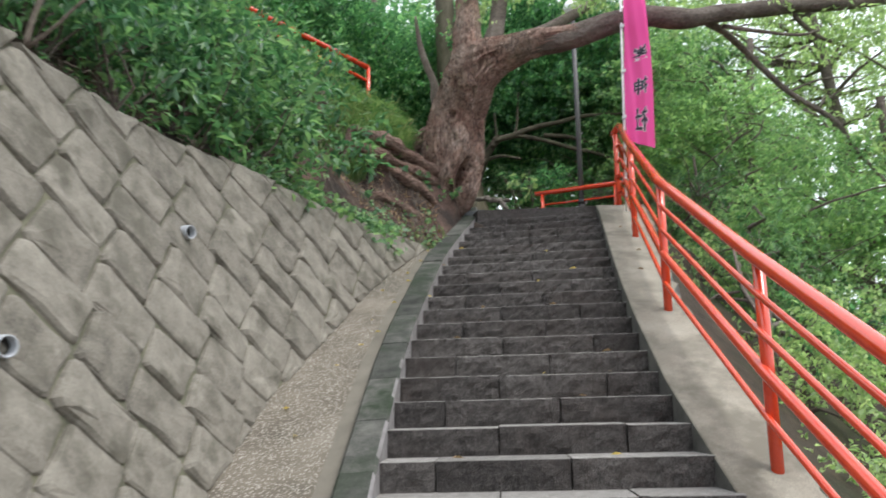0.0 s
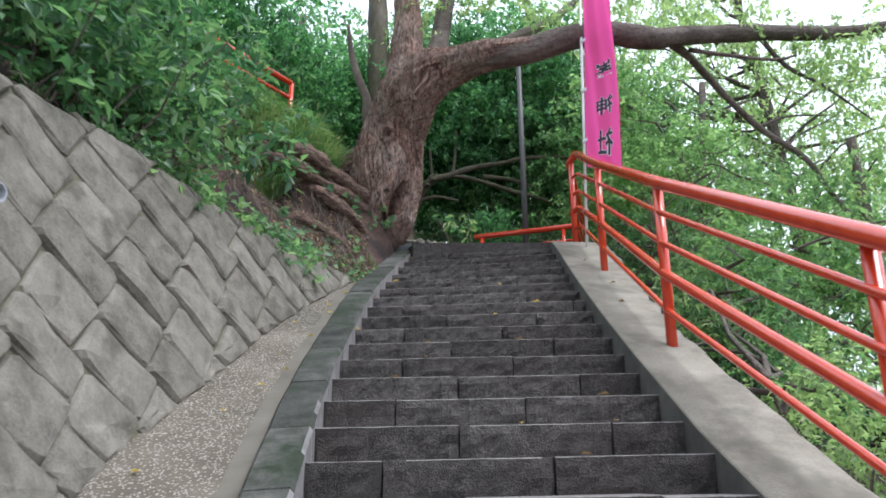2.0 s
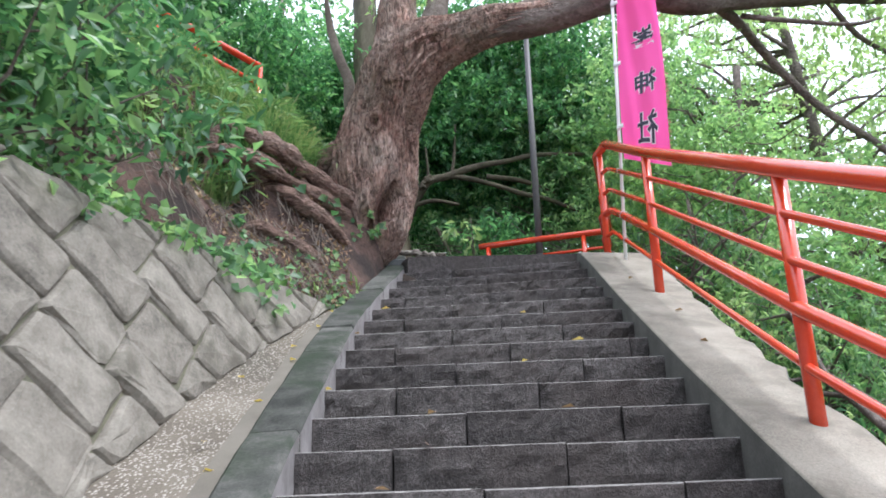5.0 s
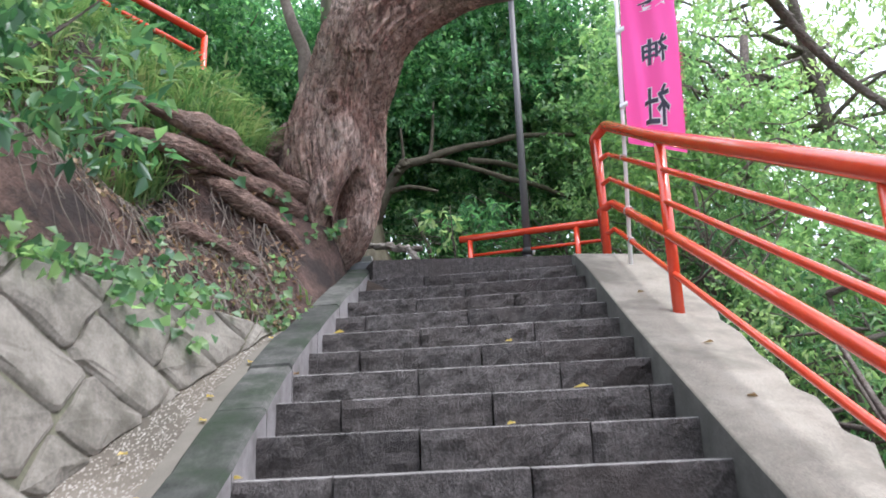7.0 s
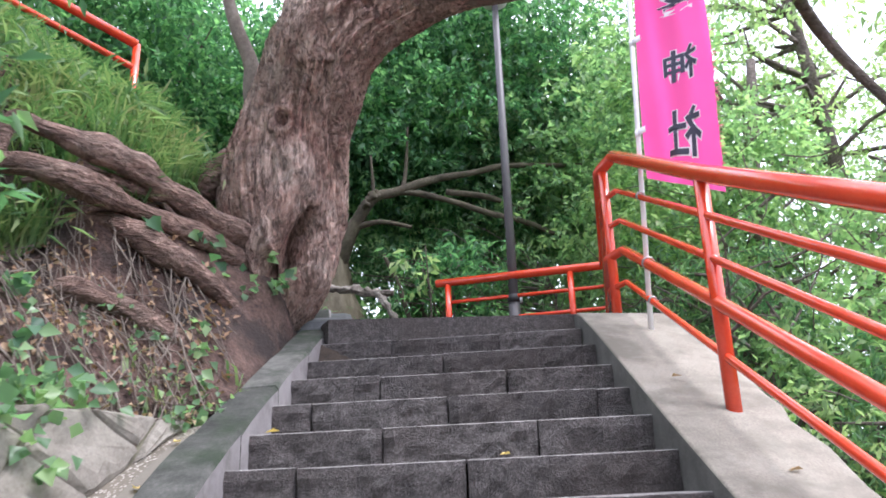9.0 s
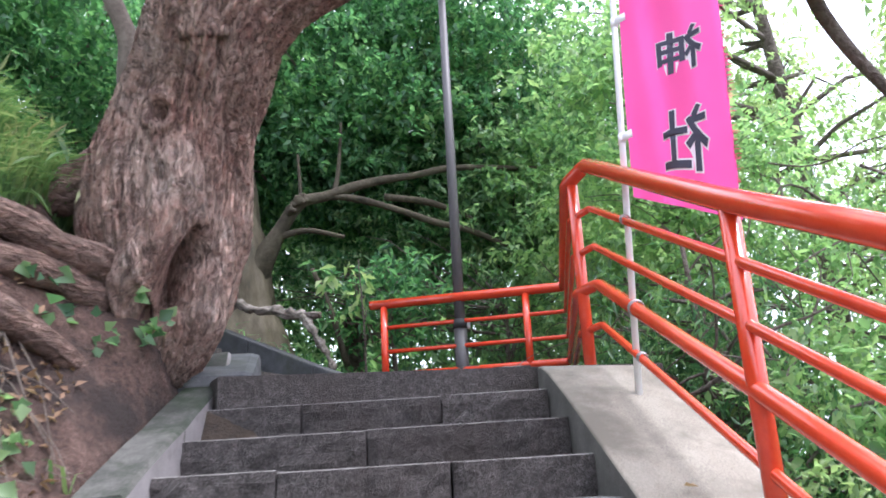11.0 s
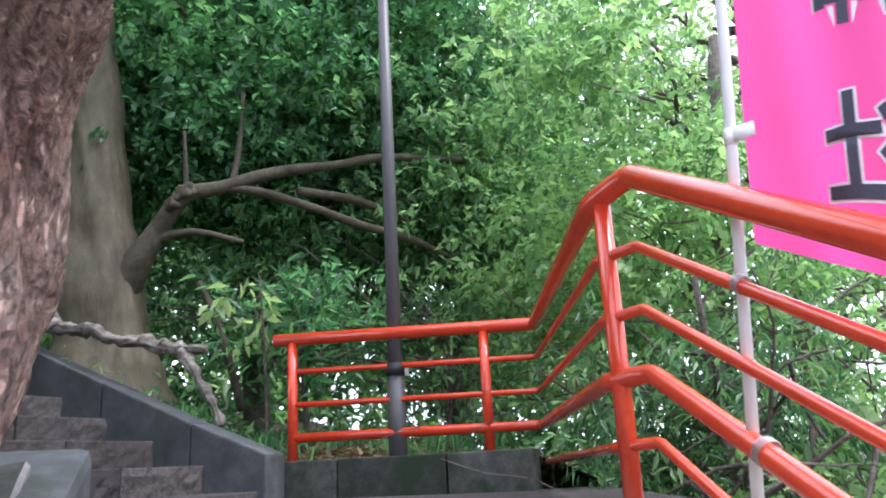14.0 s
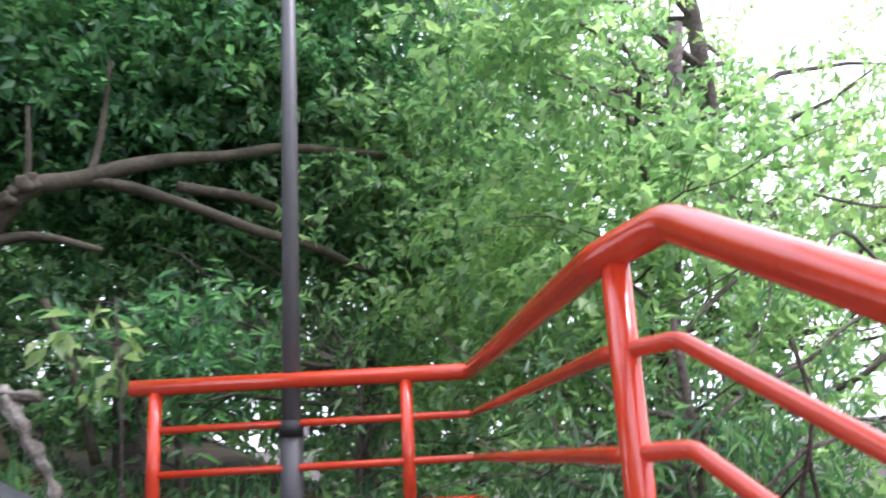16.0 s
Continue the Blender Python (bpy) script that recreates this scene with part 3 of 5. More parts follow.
# ---- stone steps ----
def split_block(p0, p1, depth, height, rng, rough=0.016):
    """A stone block whose front edge runs from p0 to p1 (its upper front edge); rough split front."""
    p0, p1 = np.array(p0, float), np.array(p1, float)
    L = np.linalg.norm((p1 - p0)[:2])
    ax = (p1 - p0) / np.linalg.norm(p1 - p0)
    back = np.array([-ax[1], ax[0], 0.0])
    g = 0.004
    nx, nz = max(4, int(L / 0.05)), 4
    V = []
    sd = rng.random() * 100
    for j in range(nz + 1):
        for i in range(nx + 1):
            u, w = g + (L - 2 * g) * i / nx, height * j / nz
            q = p0 + ax * u - np.array([0, 0, height - w])
            o = rough * (noise.noise(Vector((u * 9 + sd, w * 12, sd))) * 1.3 + 0.9 * noise.noise(Vector((u * 26 + sd, w * 26, sd))))
            if i in (0, nx):
                o -= 0.011
            if j == nz:
                o = o * 0.45 - 0.006
                q = q - np.array([0, 0, 0.004 + 0.003 * noise.noise(Vector((u * 15, sd, 0)))])
            V.append(q - back * o)
    n = nx + 1
    F = [(j * n + i, j * n + i + 1, (j + 1) * n + i + 1, (j + 1) * n + i) for j in range(nz) for i in range(nx)]
    top = nz * n
    b = len(V)
    for i in range(nx + 1):
        u = g + (L - 2 * g) * i / nx
        V.append(p0 + ax * u + back * 0.016)
    c = len(V)
    for i in range(nx + 1):
        u = g + (L - 2 * g) * i / nx
        V.append(p0 + ax * u + back * depth)
    F += [(top + i, top + i + 1, b + i + 1, b + i) for i in range(nx)]
    F += [(b + i, b + i + 1, c + i + 1, c + i) for i in range(nx)]
    d = len(V)
    V += [p0 + ax * g + back * depth - np.array([0, 0, height]), p0 + ax * (L - g) + back * depth - np.array([0, 0, height])]
    F += [(top, b, c, d), (0, top, d, d), (c + nx, b + nx, top + nx, d + 1), (top + nx, nx, d + 1, d + 1)]
    return V, F


def mixed_mesh(name, V, F, mat, parent=None, label="", smooth=False):
    me = bpy.data.meshes.new(name)
    me.from_pydata([tuple(v) for v in V], [], [tuple(dict.fromkeys(f)) for f in F])
    me.materials.append(mat)
    if smooth:
        me.polygons.foreach_set("use_smooth", [True] * len(me.polygons))
    ob = new(name, me)
    if parent:
        ob.parent = parent
    if label:
        ob["label"] = label
    return ob


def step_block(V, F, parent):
    """A step's block: rough dark front, top paler with sky light put into its colour."""
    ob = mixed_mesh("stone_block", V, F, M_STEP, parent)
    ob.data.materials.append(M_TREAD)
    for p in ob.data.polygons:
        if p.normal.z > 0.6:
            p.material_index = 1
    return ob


rng = np.random.default_rng(11)
steps = empty("stone_steps", "long flight of dark rough-faced stone block steps", "steps", kind="structure")
for k in range(FOOT + 1, TOP_STEP + 1):
    a, b = step_edge(k)
    a = a - (b - a) / np.linalg.norm(b - a) * 0.03
    b = b + (b - a) / np.linalg.norm(b - a) * 0.03
    c = 0.47 + 0.033 * (k - 3) if k % 2 == 0 else 0.1 + 0.033 * (k - 3)
    cuts = [x for x in np.arange(c - 1.52, b[0], 0.76) + rng.normal(0, 0.03, len(np.arange(c - 1.52, b[0], 0.76))) if a[0] + 0.14 < x < b[0] - 0.12]
    xsn = [a[0], *cuts, b[0]]
    for x0, x1 in zip(xsn, xsn[1:]):
        f0, f1 = (x0 - a[0]) / (b[0] - a[0]), (x1 - a[0]) / (b[0] - a[0])
        dz = np.array([0, rng.normal(0, 0.004), rng.normal(0, 0.0025)])
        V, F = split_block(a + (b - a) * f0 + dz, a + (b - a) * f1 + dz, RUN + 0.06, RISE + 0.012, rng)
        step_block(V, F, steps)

# ---- curb stones along the steps ----
curb = empty("curb", "row of mossy grey curb stones beside the steps", "curb", kind="structure")
ylist = [1.5]
while ylist[-1] < 11.6:
    ylist.append(ylist[-1] + 0.62 + rng.normal(0, 0.03))
for y0, y1 in zip(ylist, ylist[1:]):
    V, F = [], []
    ns = 5
    dzr = rng.normal(0, 0.006)
    for i, t in enumerate(np.linspace(0.008, 0.992, ns)):
        y = y0 + (y1 - y0) * t
        xo = lerp(y, CURB_Y, CURB_X)
        k = (y - Y0) / RUN
        xi = lerp(k + 0.05, STEP_K, STEP_L) + 0.005
        z = max(nosing(xi, y), -0.1) + 0.045 + dzr - (0.008 if i in (0, ns - 1) else 0)
        zo = z - 0.012
        w = 0.004 * noise.noise(Vector((y * 8, 0, 2)))
        V += [(xo, y, z - 0.4), (xo, y, zo - 0.02), (xo + 0.018, y, zo + w), (xi - 0.018, y, z + w), (xi, y, z - 0.02), (xi, y, z - 0.45)]
    F = [(i * 6 + k, i * 6 + k + 1, (i + 1) * 6 + k + 1, (i + 1) * 6 + k) for i in range(ns - 1) for k in range(5)]
    o = (ns - 1) * 6
    F += [(5, 4, 3, 0), (3, 2, 1, 0), (o, o + 3, o + 4, o + 5), (o, o + 1, o + 2, o + 3)]
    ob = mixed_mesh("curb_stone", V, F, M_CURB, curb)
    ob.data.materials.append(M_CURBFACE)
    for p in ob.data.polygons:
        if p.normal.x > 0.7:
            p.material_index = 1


# ---- stone retaining wall: rectangular stones laid aslant ----
def clip_poly(poly, fn):
    """Keep the part of a polygon where fn(point) >= 0."""
    out = []
    for p, q in zip(poly, poly[1:] + poly[:1]):
        a, b = fn(p), fn(q)
        if a >= 0:
            out.append(p)
        if a * b < 0:
            t = a / (a - b)
            out.append((p[0] + (q[0] - p[0]) * t, p[1] + (q[1] - p[1]) * t))
    return out


ARC_Y = np.arange(-8, 10.21, 0.05)
ARC_X = np.array([lerp(y, BASE_Y, BASE_X) for y in ARC_Y])
ARC_S = np.concatenate([[0], np.cumsum(np.hypot(np.diff(ARC_X), np.diff(ARC_Y)))])


def on_wall(s, z, out=0.0):
    return wall_point(lerp(s, ARC_S, ARC_Y), z, out)


def wall_foot(s):
    y = lerp(s, ARC_S, ARC_Y)
    return gutter_z(lerp(y, BASE_Y, BASE_X), y)


wall = empty("stone_wall", "leaning retaining wall of weathered grey-brown stones laid diagonally", "wall", kind="structure")
V, F = [], []
ss = np.arange(0, ARC_S[-1], 0.25)
for s in ss:
    for t in np.linspace(0, 1, 6):
        z0 = wall_foot(s) - 0.3
        V.append(on_wall(s, z0 + (max(lerp(lerp(s, ARC_S, ARC_Y), CREST_Y, CREST_Z) - 0.03, z0 + 0.02) - z0) * t, 0.004))
    V.append(on_wall(s, max(lerp(lerp(s, ARC_S, ARC_Y), CREST_Y, CREST_Z) - 0.03, wall_foot(s) - 0.28), 0.004) + np.array([-0.4, 0, -0.05]))
F = [(j * 7 + i, (j + 1) * 7 + i, (j + 1) * 7 + i + 1, j * 7 + i + 1) for j in range(len(ss) - 1) for i in range(6)]
mixed_mesh("joint_bed", V, F, M_JOINT, wall, "dirty mossy mortar between the stones", True)
rng = np.random.default_rng(23)
# two sizes of stone, broad and narrow, locked together in a slanting pinwheel bond
BROAD_L, BROAD_H, SLIM_L, SLIM_H = 0.404, 0.414, 0.532, 0.355
ALONG = np.array([0.809, -0.588])
RISING = np.array([0.72, 0.64])
ORIGIN = np.array([14.571, 3.116])
stones = []
for m in range(-46, 47):
    for k in range(-36, 37):
        o = (m * BROAD_L - k * SLIM_L, m * SLIM_H + k * BROAD_H)
        for u0, u1, w0, w1 in ((0, BROAD_L, SLIM_H, SLIM_H + BROAD_H), (0, SLIM_L, 0, SLIM_H)):
            quad = []
            for u, w in ((u0, w0), (u1, w0), (u1, w1), (u0, w1)):
                q = ORIGIN + ALONG * (o[0] + u) + RISING * (o[1] + w)
                quad.append((q[0] + 0.024 * noise.noise(Vector((q[0] * 3, q[1] * 3, 1))) + rng.normal(0, 0.006), q[1] + 0.024 * noise.noise(Vector((q[0] * 3, q[1] * 3, 9))) + rng.normal(0, 0.006)))
            cs = sum(p[0] for p in quad) / 4
            if not 7.5 < cs < ARC_S[-1] - 0.02:
                continue
            zt = lerp(lerp(cs, ARC_S, ARC_Y), CREST_Y, CREST_Z) + 0.02 * noise.noise(Vector((cs, 0, 0)))
            poly = clip_poly(clip_poly(quad, lambda p: zt - p[1]), lambda p: p[1] - wall_foot(p[0]) + 0.03)
            if len(poly) < 3:
                continue
            area = abs(sum(p[0] * q[1] - p[1] * q[0] for p, q in zip(poly, poly[1:] + poly[:1]))) / 2
            if area < 0.006:
                continue
            stones.append((poly, area))
for poly, area in stones:
    cx, cz = sum(p[0] for p in poly) / len(poly), sum(p[1] for p in poly) / len(poly)
    ring = []
    for p, q in zip(poly, poly[1:] + poly[:1]):
        for t in (0.05 + 0.05 * rng.random(), 0.5, 0.95 - 0.05 * rng.random()):
            ring.append((p[0] + (q[0] - p[0]) * t + rng.normal(0, 0.003), p[1] + (q[1] - p[1]) * t + rng.normal(0, 0.005)))
    n = len(ring)
    proud, tilt = 0.03 + 0.02 * rng.random(), rng.normal(0, 0.05, 2)
    V = []
    for inset, out in ((0.006, -0.02), (0.012, 0.5), (0.03, 0.86), (0.08, 1.0)):
        for p in ring:
            d = math.hypot(cx - p[0], cz - p[1]) + 1e-6
            f = min(inset * (0.8 + 0.5 * rng.random()) / d, 0.7)
            a, b = p[0] + (cx - p[0]) * f, p[1] + (cz - p[1]) * f
            h = proud * out + (0.022 * noise.noise(Vector((a * 6, b * 6, 4))) + 0.5 * ((a - cx) * tilt[0] + (b - cz) * tilt[1]) if out > 0.5 else 0)
            V.append(on_wall(a, b, h))
    V.append(on_wall(cx, cz, proud * 1.0 + 0.012 * noise.noise(Vector((cx * 7, cz * 7, 4)))))
    F = [(r * n + i, r * n + (i + 1) % n, (r + 1) * n + (i + 1) % n, (r + 1) * n + i) for r in range(3) for i in range(n)]
    F += [(3 * n + i, 3 * n + (i + 1) % n, 4 * n) for i in range(n)]
    mixed_mesh("stone", V, F, M_WALL, wall)


# ---- top of the climb: low wall, second flight, sloping wall, leaf-covered terrace ----
def prism(name, base, z0, z1, mat, parent=None, label="", bevel=0.012):
    """An upright block over a quadrilateral of the plan; z1 may be one height or one for each corner."""
    tops = z1 if isinstance(z1, (list, tuple)) else [z1] * len(base)
    bm = bmesh.new()
    lo = [bm.verts.new((x, y, z0)) for x, y in base]
    hi = [bm.verts.new((x, y, z)) for (x, y), z in zip(base, tops)]
    n = len(base)
    bm.faces.new(lo[::-1])
    bm.faces.new(hi)
    for i in range(n):
        bm.faces.new((lo[i], lo[(i + 1) % n], hi[(i + 1) % n], hi[i]))
    bmesh.ops.recalc_face_normals(bm, faces=bm.faces[:])
    bmesh.ops.bevel(bm, geom=bm.edges[:], offset=bevel, segments=2, affect="EDGES", profile=0.6)
    return part(name, bm, mat, parent, label)


def mixp(a, b, t):
    return tuple(a[i] + (b[i] - a[i]) * t for i in range(len(a)))


low = empty("low_wall", "low wall of grey stone blocks under the railing", "low wall", kind="structure")
F0, F1, B0, B1 = (1.74, 14.4), (3.3, 13.2), (1.98, 14.62), (3.62, 13.75)
for t0, t1 in ((0.0, 0.3), (0.305, 0.7), (0.705, 1.0)):
    prism("stone_block", [mixp(F0, F1, t0), mixp(F0, F1, t1), mixp(B0, B1, t1), mixp(B0, B1, t0)], LANDING - 0.1, 4.54, M_CURB, low)

HEAD, SIDE = np.array([-0.755, 0.656]), np.array([-0.656, -0.755])
flight = empty("upper_steps", "upper flight of dark stone steps turning behind the tree", "steps", kind="structure")
for i in range(-1, 7):
    r = np.array([1.33, 13.97]) + HEAD * 0.412 * i + np.array([0.02, 0.02])
    l = r + SIDE * 1.45
    z = 4.54 + 0.1745 * i
    mid = (r + l) / 2
    for a, b in ((l, mid), (mid, r)):
        V, F = split_block((*a, z), (*b, z), 0.47, 0.19, rng)
        mixed_mesh("stone_block", V, F, M_STEP, flight)
slope = empty("sloping_wall", "smooth dark grey stone wall sloping up along the upper steps", "wall", kind="structure")
TW = [(1.74, 14.05, 4.6), (1.27, 14.45, 4.84), (0.65, 14.99, 5.19), (0.03, 15.53, 5.54), (-0.6, 16.07, 5.89)]
for p, q in zip(TW, TW[1:]):
    d = np.array([0.656, 0.755]) * 0.24
    e = (np.array(q[:2]) - np.array(p[:2])) * 0.006
    a, b = np.array(p[:2]) + e, np.array(q[:2]) - e
    prism("stone_slab", [tuple(a), tuple(a + d), tuple(b + d), tuple(b)], p[2] - 0.75, [p[2] - 0.004, p[2] - 0.004, q[2] - 0.004, q[2] - 0.004], M_SLAB, slope, bevel=0.016)
pier = tagged(prism("stone_pier", [(0.3, 11.45), (0.74, 11.4), (0.78, 12.55), (0.32, 12.6)], 3.9, [4.33, 4.33, 4.64, 4.64], M_SLAB, bevel=0.06), "mossy grey stone end block of the curb beside the tree", "stone block", kind="structure")

TX = [-14, -9, -6] + list(np.arange(-4, 6.1, 0.25)) + [8, 11, 15]
TS = [0, 0.1, 0.2, 0.35, 0.5, 0.7, 0.95, 1.25, 1.6, 2, 2.6, 3.4, 4.5, 6, 9, 14, 22]


def terrace_front(x):
    if x > 1.8:
        return 14.5 - (min(x, 3.7) - 1.8) * 0.5
    return 14.22 + (1.74 - max(x, -2)) * 0.86


def terrace_z(x, y):
    z = 4.5 + 0.1 * max(0, y - 14.3) + 0.5 * max(0, min(1.75 - x, 6)) - 0.45 * max(0, x - 3.5)
    return z + 0.06 * noise.noise(Vector((x * 1.7, y * 1.7, 2))) + 0.03 * noise.noise(Vector((x * 6, y * 6, 2)))


V = np.array([(x, terrace_front(x) + s, terrace_z(x, terrace_front(x) + s) if s > 0 else terrace_z(x, terrace_front(x)) - 0.6 * (x < -2)) for s in TS for x in TX])
nx = len(TX)
F = np.array([(j * nx + i, j * nx + i + 1, (j + 1) * nx + i + 1, (j + 1) * nx + i) for j in range(len(TS) - 1) for i in range(nx - 1)])
tagged(soup("terrace", V, F, M_GROUND, smooth=True), "leaf-strewn wooded ground behind the low wall", "ground", kind="structure")

# ---- lamp post ----
lampost = empty("lamp_post", "dark grey steel lamp post with a pale luminaire", "lamp post")
LX, LY = 2.66, 14.05
tube("pole", [(LX, LY, 4.4, 0.055), (LX, LY, 6.8, 0.05), (LX, LY, 9.0, 0.04)], M_POLE, lampost, 16)
tube("base_sleeve", [(LX, LY, 4.4, 0.068), (LX, LY, 5.1, 0.066)], M_POLE, lampost, 16)
tube("strap", [(LX, LY, 5.1, 0.074), (LX, LY, 5.19, 0.074)], M_BAND, lampost, 16, "black plastic strap")
tube("luminaire", [(LX, LY, 8.98, 0.05), (LX, LY, 9.02, 0.16), (LX, LY, 9.12, 0.18), (LX, LY, 9.24, 0.13), (LX, LY, 9.28, 0.03)], M_WHITE, lampost, 20, "pale frosted lamp head")
plug = tube("junction_box", [(LX + 0.07, LY - 0.03, 5.1, 0.022), (LX + 0.07, LY - 0.03, 5.19, 0.024)], M_WHITE, lampost, 8, "small white plug box")
loop = [(LX + 0.08 + 0.07 * math.sin(t), LY - 0.05, 4.97 - 0.14 * (1 - math.cos(t)) / 2 - 0.04 * t / 6, 0.004) for t in np.linspace(0, 6.0, 18)]
tube("cable", loop, M_POLE, plug, 6)

# ---- banner ----
banner = empty("banner", "tall pink cloth banner with dark brushed characters on a white pole", "banner")
BX, BY = 2.605, 10.48
LEAN_Y = -0.107


def pole_at(z):
    return np.array([BX + 0.006 * (z - 4.05), BY + LEAN_Y * (z - 4.05), z])


tube("pole", [(*pole_at(4.03), 0.018), (*pole_at(6.0), 0.017), (*pole_at(7.9), 0.014)], M_WHITE, banner, 12, "white plastic pole")
tube("pole_foot", [(BX, BY, 4.03, 0.0175), (BX, BY, 4.1, 0.0175)], M_CHEEK, banner, 12)
BANG = radians(66)
BDIR = np.array([math.cos(BANG), -math.sin(BANG), 0])
BNOR = np.array([math.sin(BANG), math.cos(BANG), 0])
BW, BZ0, BZ1 = 0.56, 5.05, 7.75


def cloth_point(u, z, off=0.0):
    """u: 0 at the pole to 1 at the free edge."""
    t = (z - BZ0) / (BZ1 - BZ0)
    w = 0.045 * math.sin(u * 7.0 + z * 1.5) * u + 0.03 * math.sin(u * 3.1 - z * 2.3 + 1) * u + 0.012 * math.sin(u * 16 + z * 3)
    sag = -0.3 * u * max(0, 1 - t * 7) ** 1.5
    p = pole_at(z) + np.array([0, 0, sag]) + BDIR * (0.045 + BW * u * (1 - 0.05 * math.sin(z * 2))) + BNOR * (w + off)
    return p


nu, nz = 28, 80
V = [cloth_point(i / nu + 0.006 * (i == nu) * math.sin(j * 2.3), BZ0 + (BZ1 - BZ0) * j / nz) for j in range(nz + 1) for i in range(nu + 1)]
F = [(j * (nu + 1) + i, j * (nu + 1) + i + 1, (j + 1) * (nu + 1) + i + 1, (j + 1) * (nu + 1) + i) for j in range(nz) for i in range(nu)]
cloth = soup("cloth", V, F, M_CLOTH, banner, "rippled bright pink cloth", True)
for z in (5.38, 6.04, 6.7, 7.36):
    V, F = tube_arrays([(*pole_at(z - 0.025), 0.021), (*pole_at(z + 0.025), 0.021)], 12)
    a = cloth_point(0.06, z) + BNOR * -0.006
    q = [pole_at(z - 0.022) - BNOR * 0.012, a + np.array([0, 0, -0.022]), a + np.array([0, 0, 0.022]), pole_at(z + 0.022) - BNOR * 0.012]
    q2 = [p - BNOR * 0.004 for p in q]
    V2 = np.array(q + q2)
    F2 = np.array([(0, 1, 2, 3), (7, 6, 5, 4), (0, 4, 5, 1), (1, 5, 6, 2), (2, 6, 7, 3), (3, 7, 4, 0)])
    v, f = join_arrays([(V, F), (V2, F2)])
    soup("cloth_loop", v, f, M_WHITE, banner)


def glyph(ch, size, grow=0.0):
    """Outline of one character as flat mesh arrays, centred, size high."""
    cu = bpy.data.curves.new("glyph", "FONT")
    cu.body, cu.size, cu.align_x, cu.align_y, cu.offset = ch, size, "CENTER", "CENTER", grow
    cu.resolution_u = 3
    ob = bpy.data.objects.new("glyph", cu)
    scene.collection.objects.link(ob)
    bpy.context.view_layer.update()
    me = ob.evaluated_get(bpy.context.evaluated_depsgraph_get()).to_mesh()
    bm = bmesh.new()
    bm.from_mesh(me)
    bmesh.ops.triangulate(bm, faces=bm.faces[:])
    bmesh.ops.subdivide_edges(bm, edges=[e for e in bm.edges if e.calc_length() > 0.05], cuts=3, use_grid_fill=False)
    bmesh.ops.triangulate(bm, faces=bm.faces[:])
    bpy.data.objects.remove(ob)
    return bm


for ch, z in (("峯", 6.13), ("神", 5.68), ("社", 5.26)):
    for grow, off, mat, nm, lab in ((0.0095, -0.0035, M_INKRIM, "character_rim", "white printed outline"), (0.004, -0.007, M_INK, "character", "dark blue brushed character")):
        bm = glyph(ch, 0.215, grow)
        if not bm.verts:
            continue
        for v in bm.verts:
            v.co = Vector(cloth_point(0.58 - v.co.x * 1.1 / BW, z + v.co.y * 1.12, off))
        part(nm, bm, mat, cloth, lab)

rngf = np.random.default_rng(96)
threads = []
for z in np.concatenate([rngf.uniform(5.08, 5.7, 70), rngf.uniform(5.7, 7.7, 60)]):
    p = cloth_point(0.99, z)
    q = p + BDIR * (0.012 + 0.03 * rngf.random()) + np.array([0, 0, -0.02 * rngf.random()]) + BNOR * rngf.normal(0, 0.006)
    threads.append(tube_arrays([(*p, 0.0018), (*((p + q) / 2 + rngf.normal(0, 0.003, 3)), 0.0015), (*q, 0.0008)], 4, caps=False))
v, f = join_arrays(threads)
tagged(soup("frayed_threads", v, f, M_CLOTH, cloth, "loose pink threads along the frayed hem"), kind="stuff")

# wire ties where the banner's pole meets the rails
for drop in (-0.256, -0.722, -0.971):
    r = 0.026 if drop != -0.722 else 0.04
    c = np.array([2.585, 10.36, lerp(10.36, [9.205, 10.98], [4.6, 5.505]) + drop])
    d = np.array([0.3, 1.77, 0.9])
    d /= np.linalg.norm(d)
    u = np.cross(d, (0, 0, 1))
    u /= np.linalg.norm(u)
    w = np.cross(d, u)
    coil = [tuple(c + d * 0.012 * (t / 6.28 - 1.5) + (u * math.cos(t) + w * math.sin(t)) * r) + (0.003,) for t in np.linspace(0, 19, 50)]
    tagged(tube("wire_tie", coil, M_WIRE, None, 5), "twisted zinc wire tying the banner pole to the red rail", "wire", group="wire ties")

# ---- drain pipes in the wall ----
for i, (y, z) in enumerate(((5.27, 2.63), (3.27, 1.69), (0.6, 1.3))):
    p = wall_point(y, z, 0.0)
    d = np.array([0.88, -0.47, -0.03])
    b = p + d * 0.085
    dp = empty("drain_pipe", "short grey plastic drain pipe sticking out of the stone wall", "pipe", group="drain pipes in the wall")
    side = np.cross(d, (0, 0, 1.0))
    side /= np.linalg.norm(side)
    upward = np.cross(side, d)
    V = [b + d * k + (side * math.cos(a) + upward * math.sin(a)) * r for k, r in ((-0.18, 0.05), (-0.003, 0.05), (0.0, 0.048), (0.0, 0.043), (-0.003, 0.041), (-0.12, 0.041)) for a in np.arange(24) * math.pi / 12]
    F = [(m * 24 + k, m * 24 + (k + 1) % 24, (m + 1) * 24 + (k + 1) % 24, (m + 1) * 24 + k) for m in range(5) for k in range(24)]
    sleeve = soup("sleeve", V, F, M_PIPE, dp)
    tube("bore", [(*(b - d * 0.05), 0.0415), (*(b - d * 0.1), 0.0415)], M_HOLE, sleeve, 12, "dark mouth")


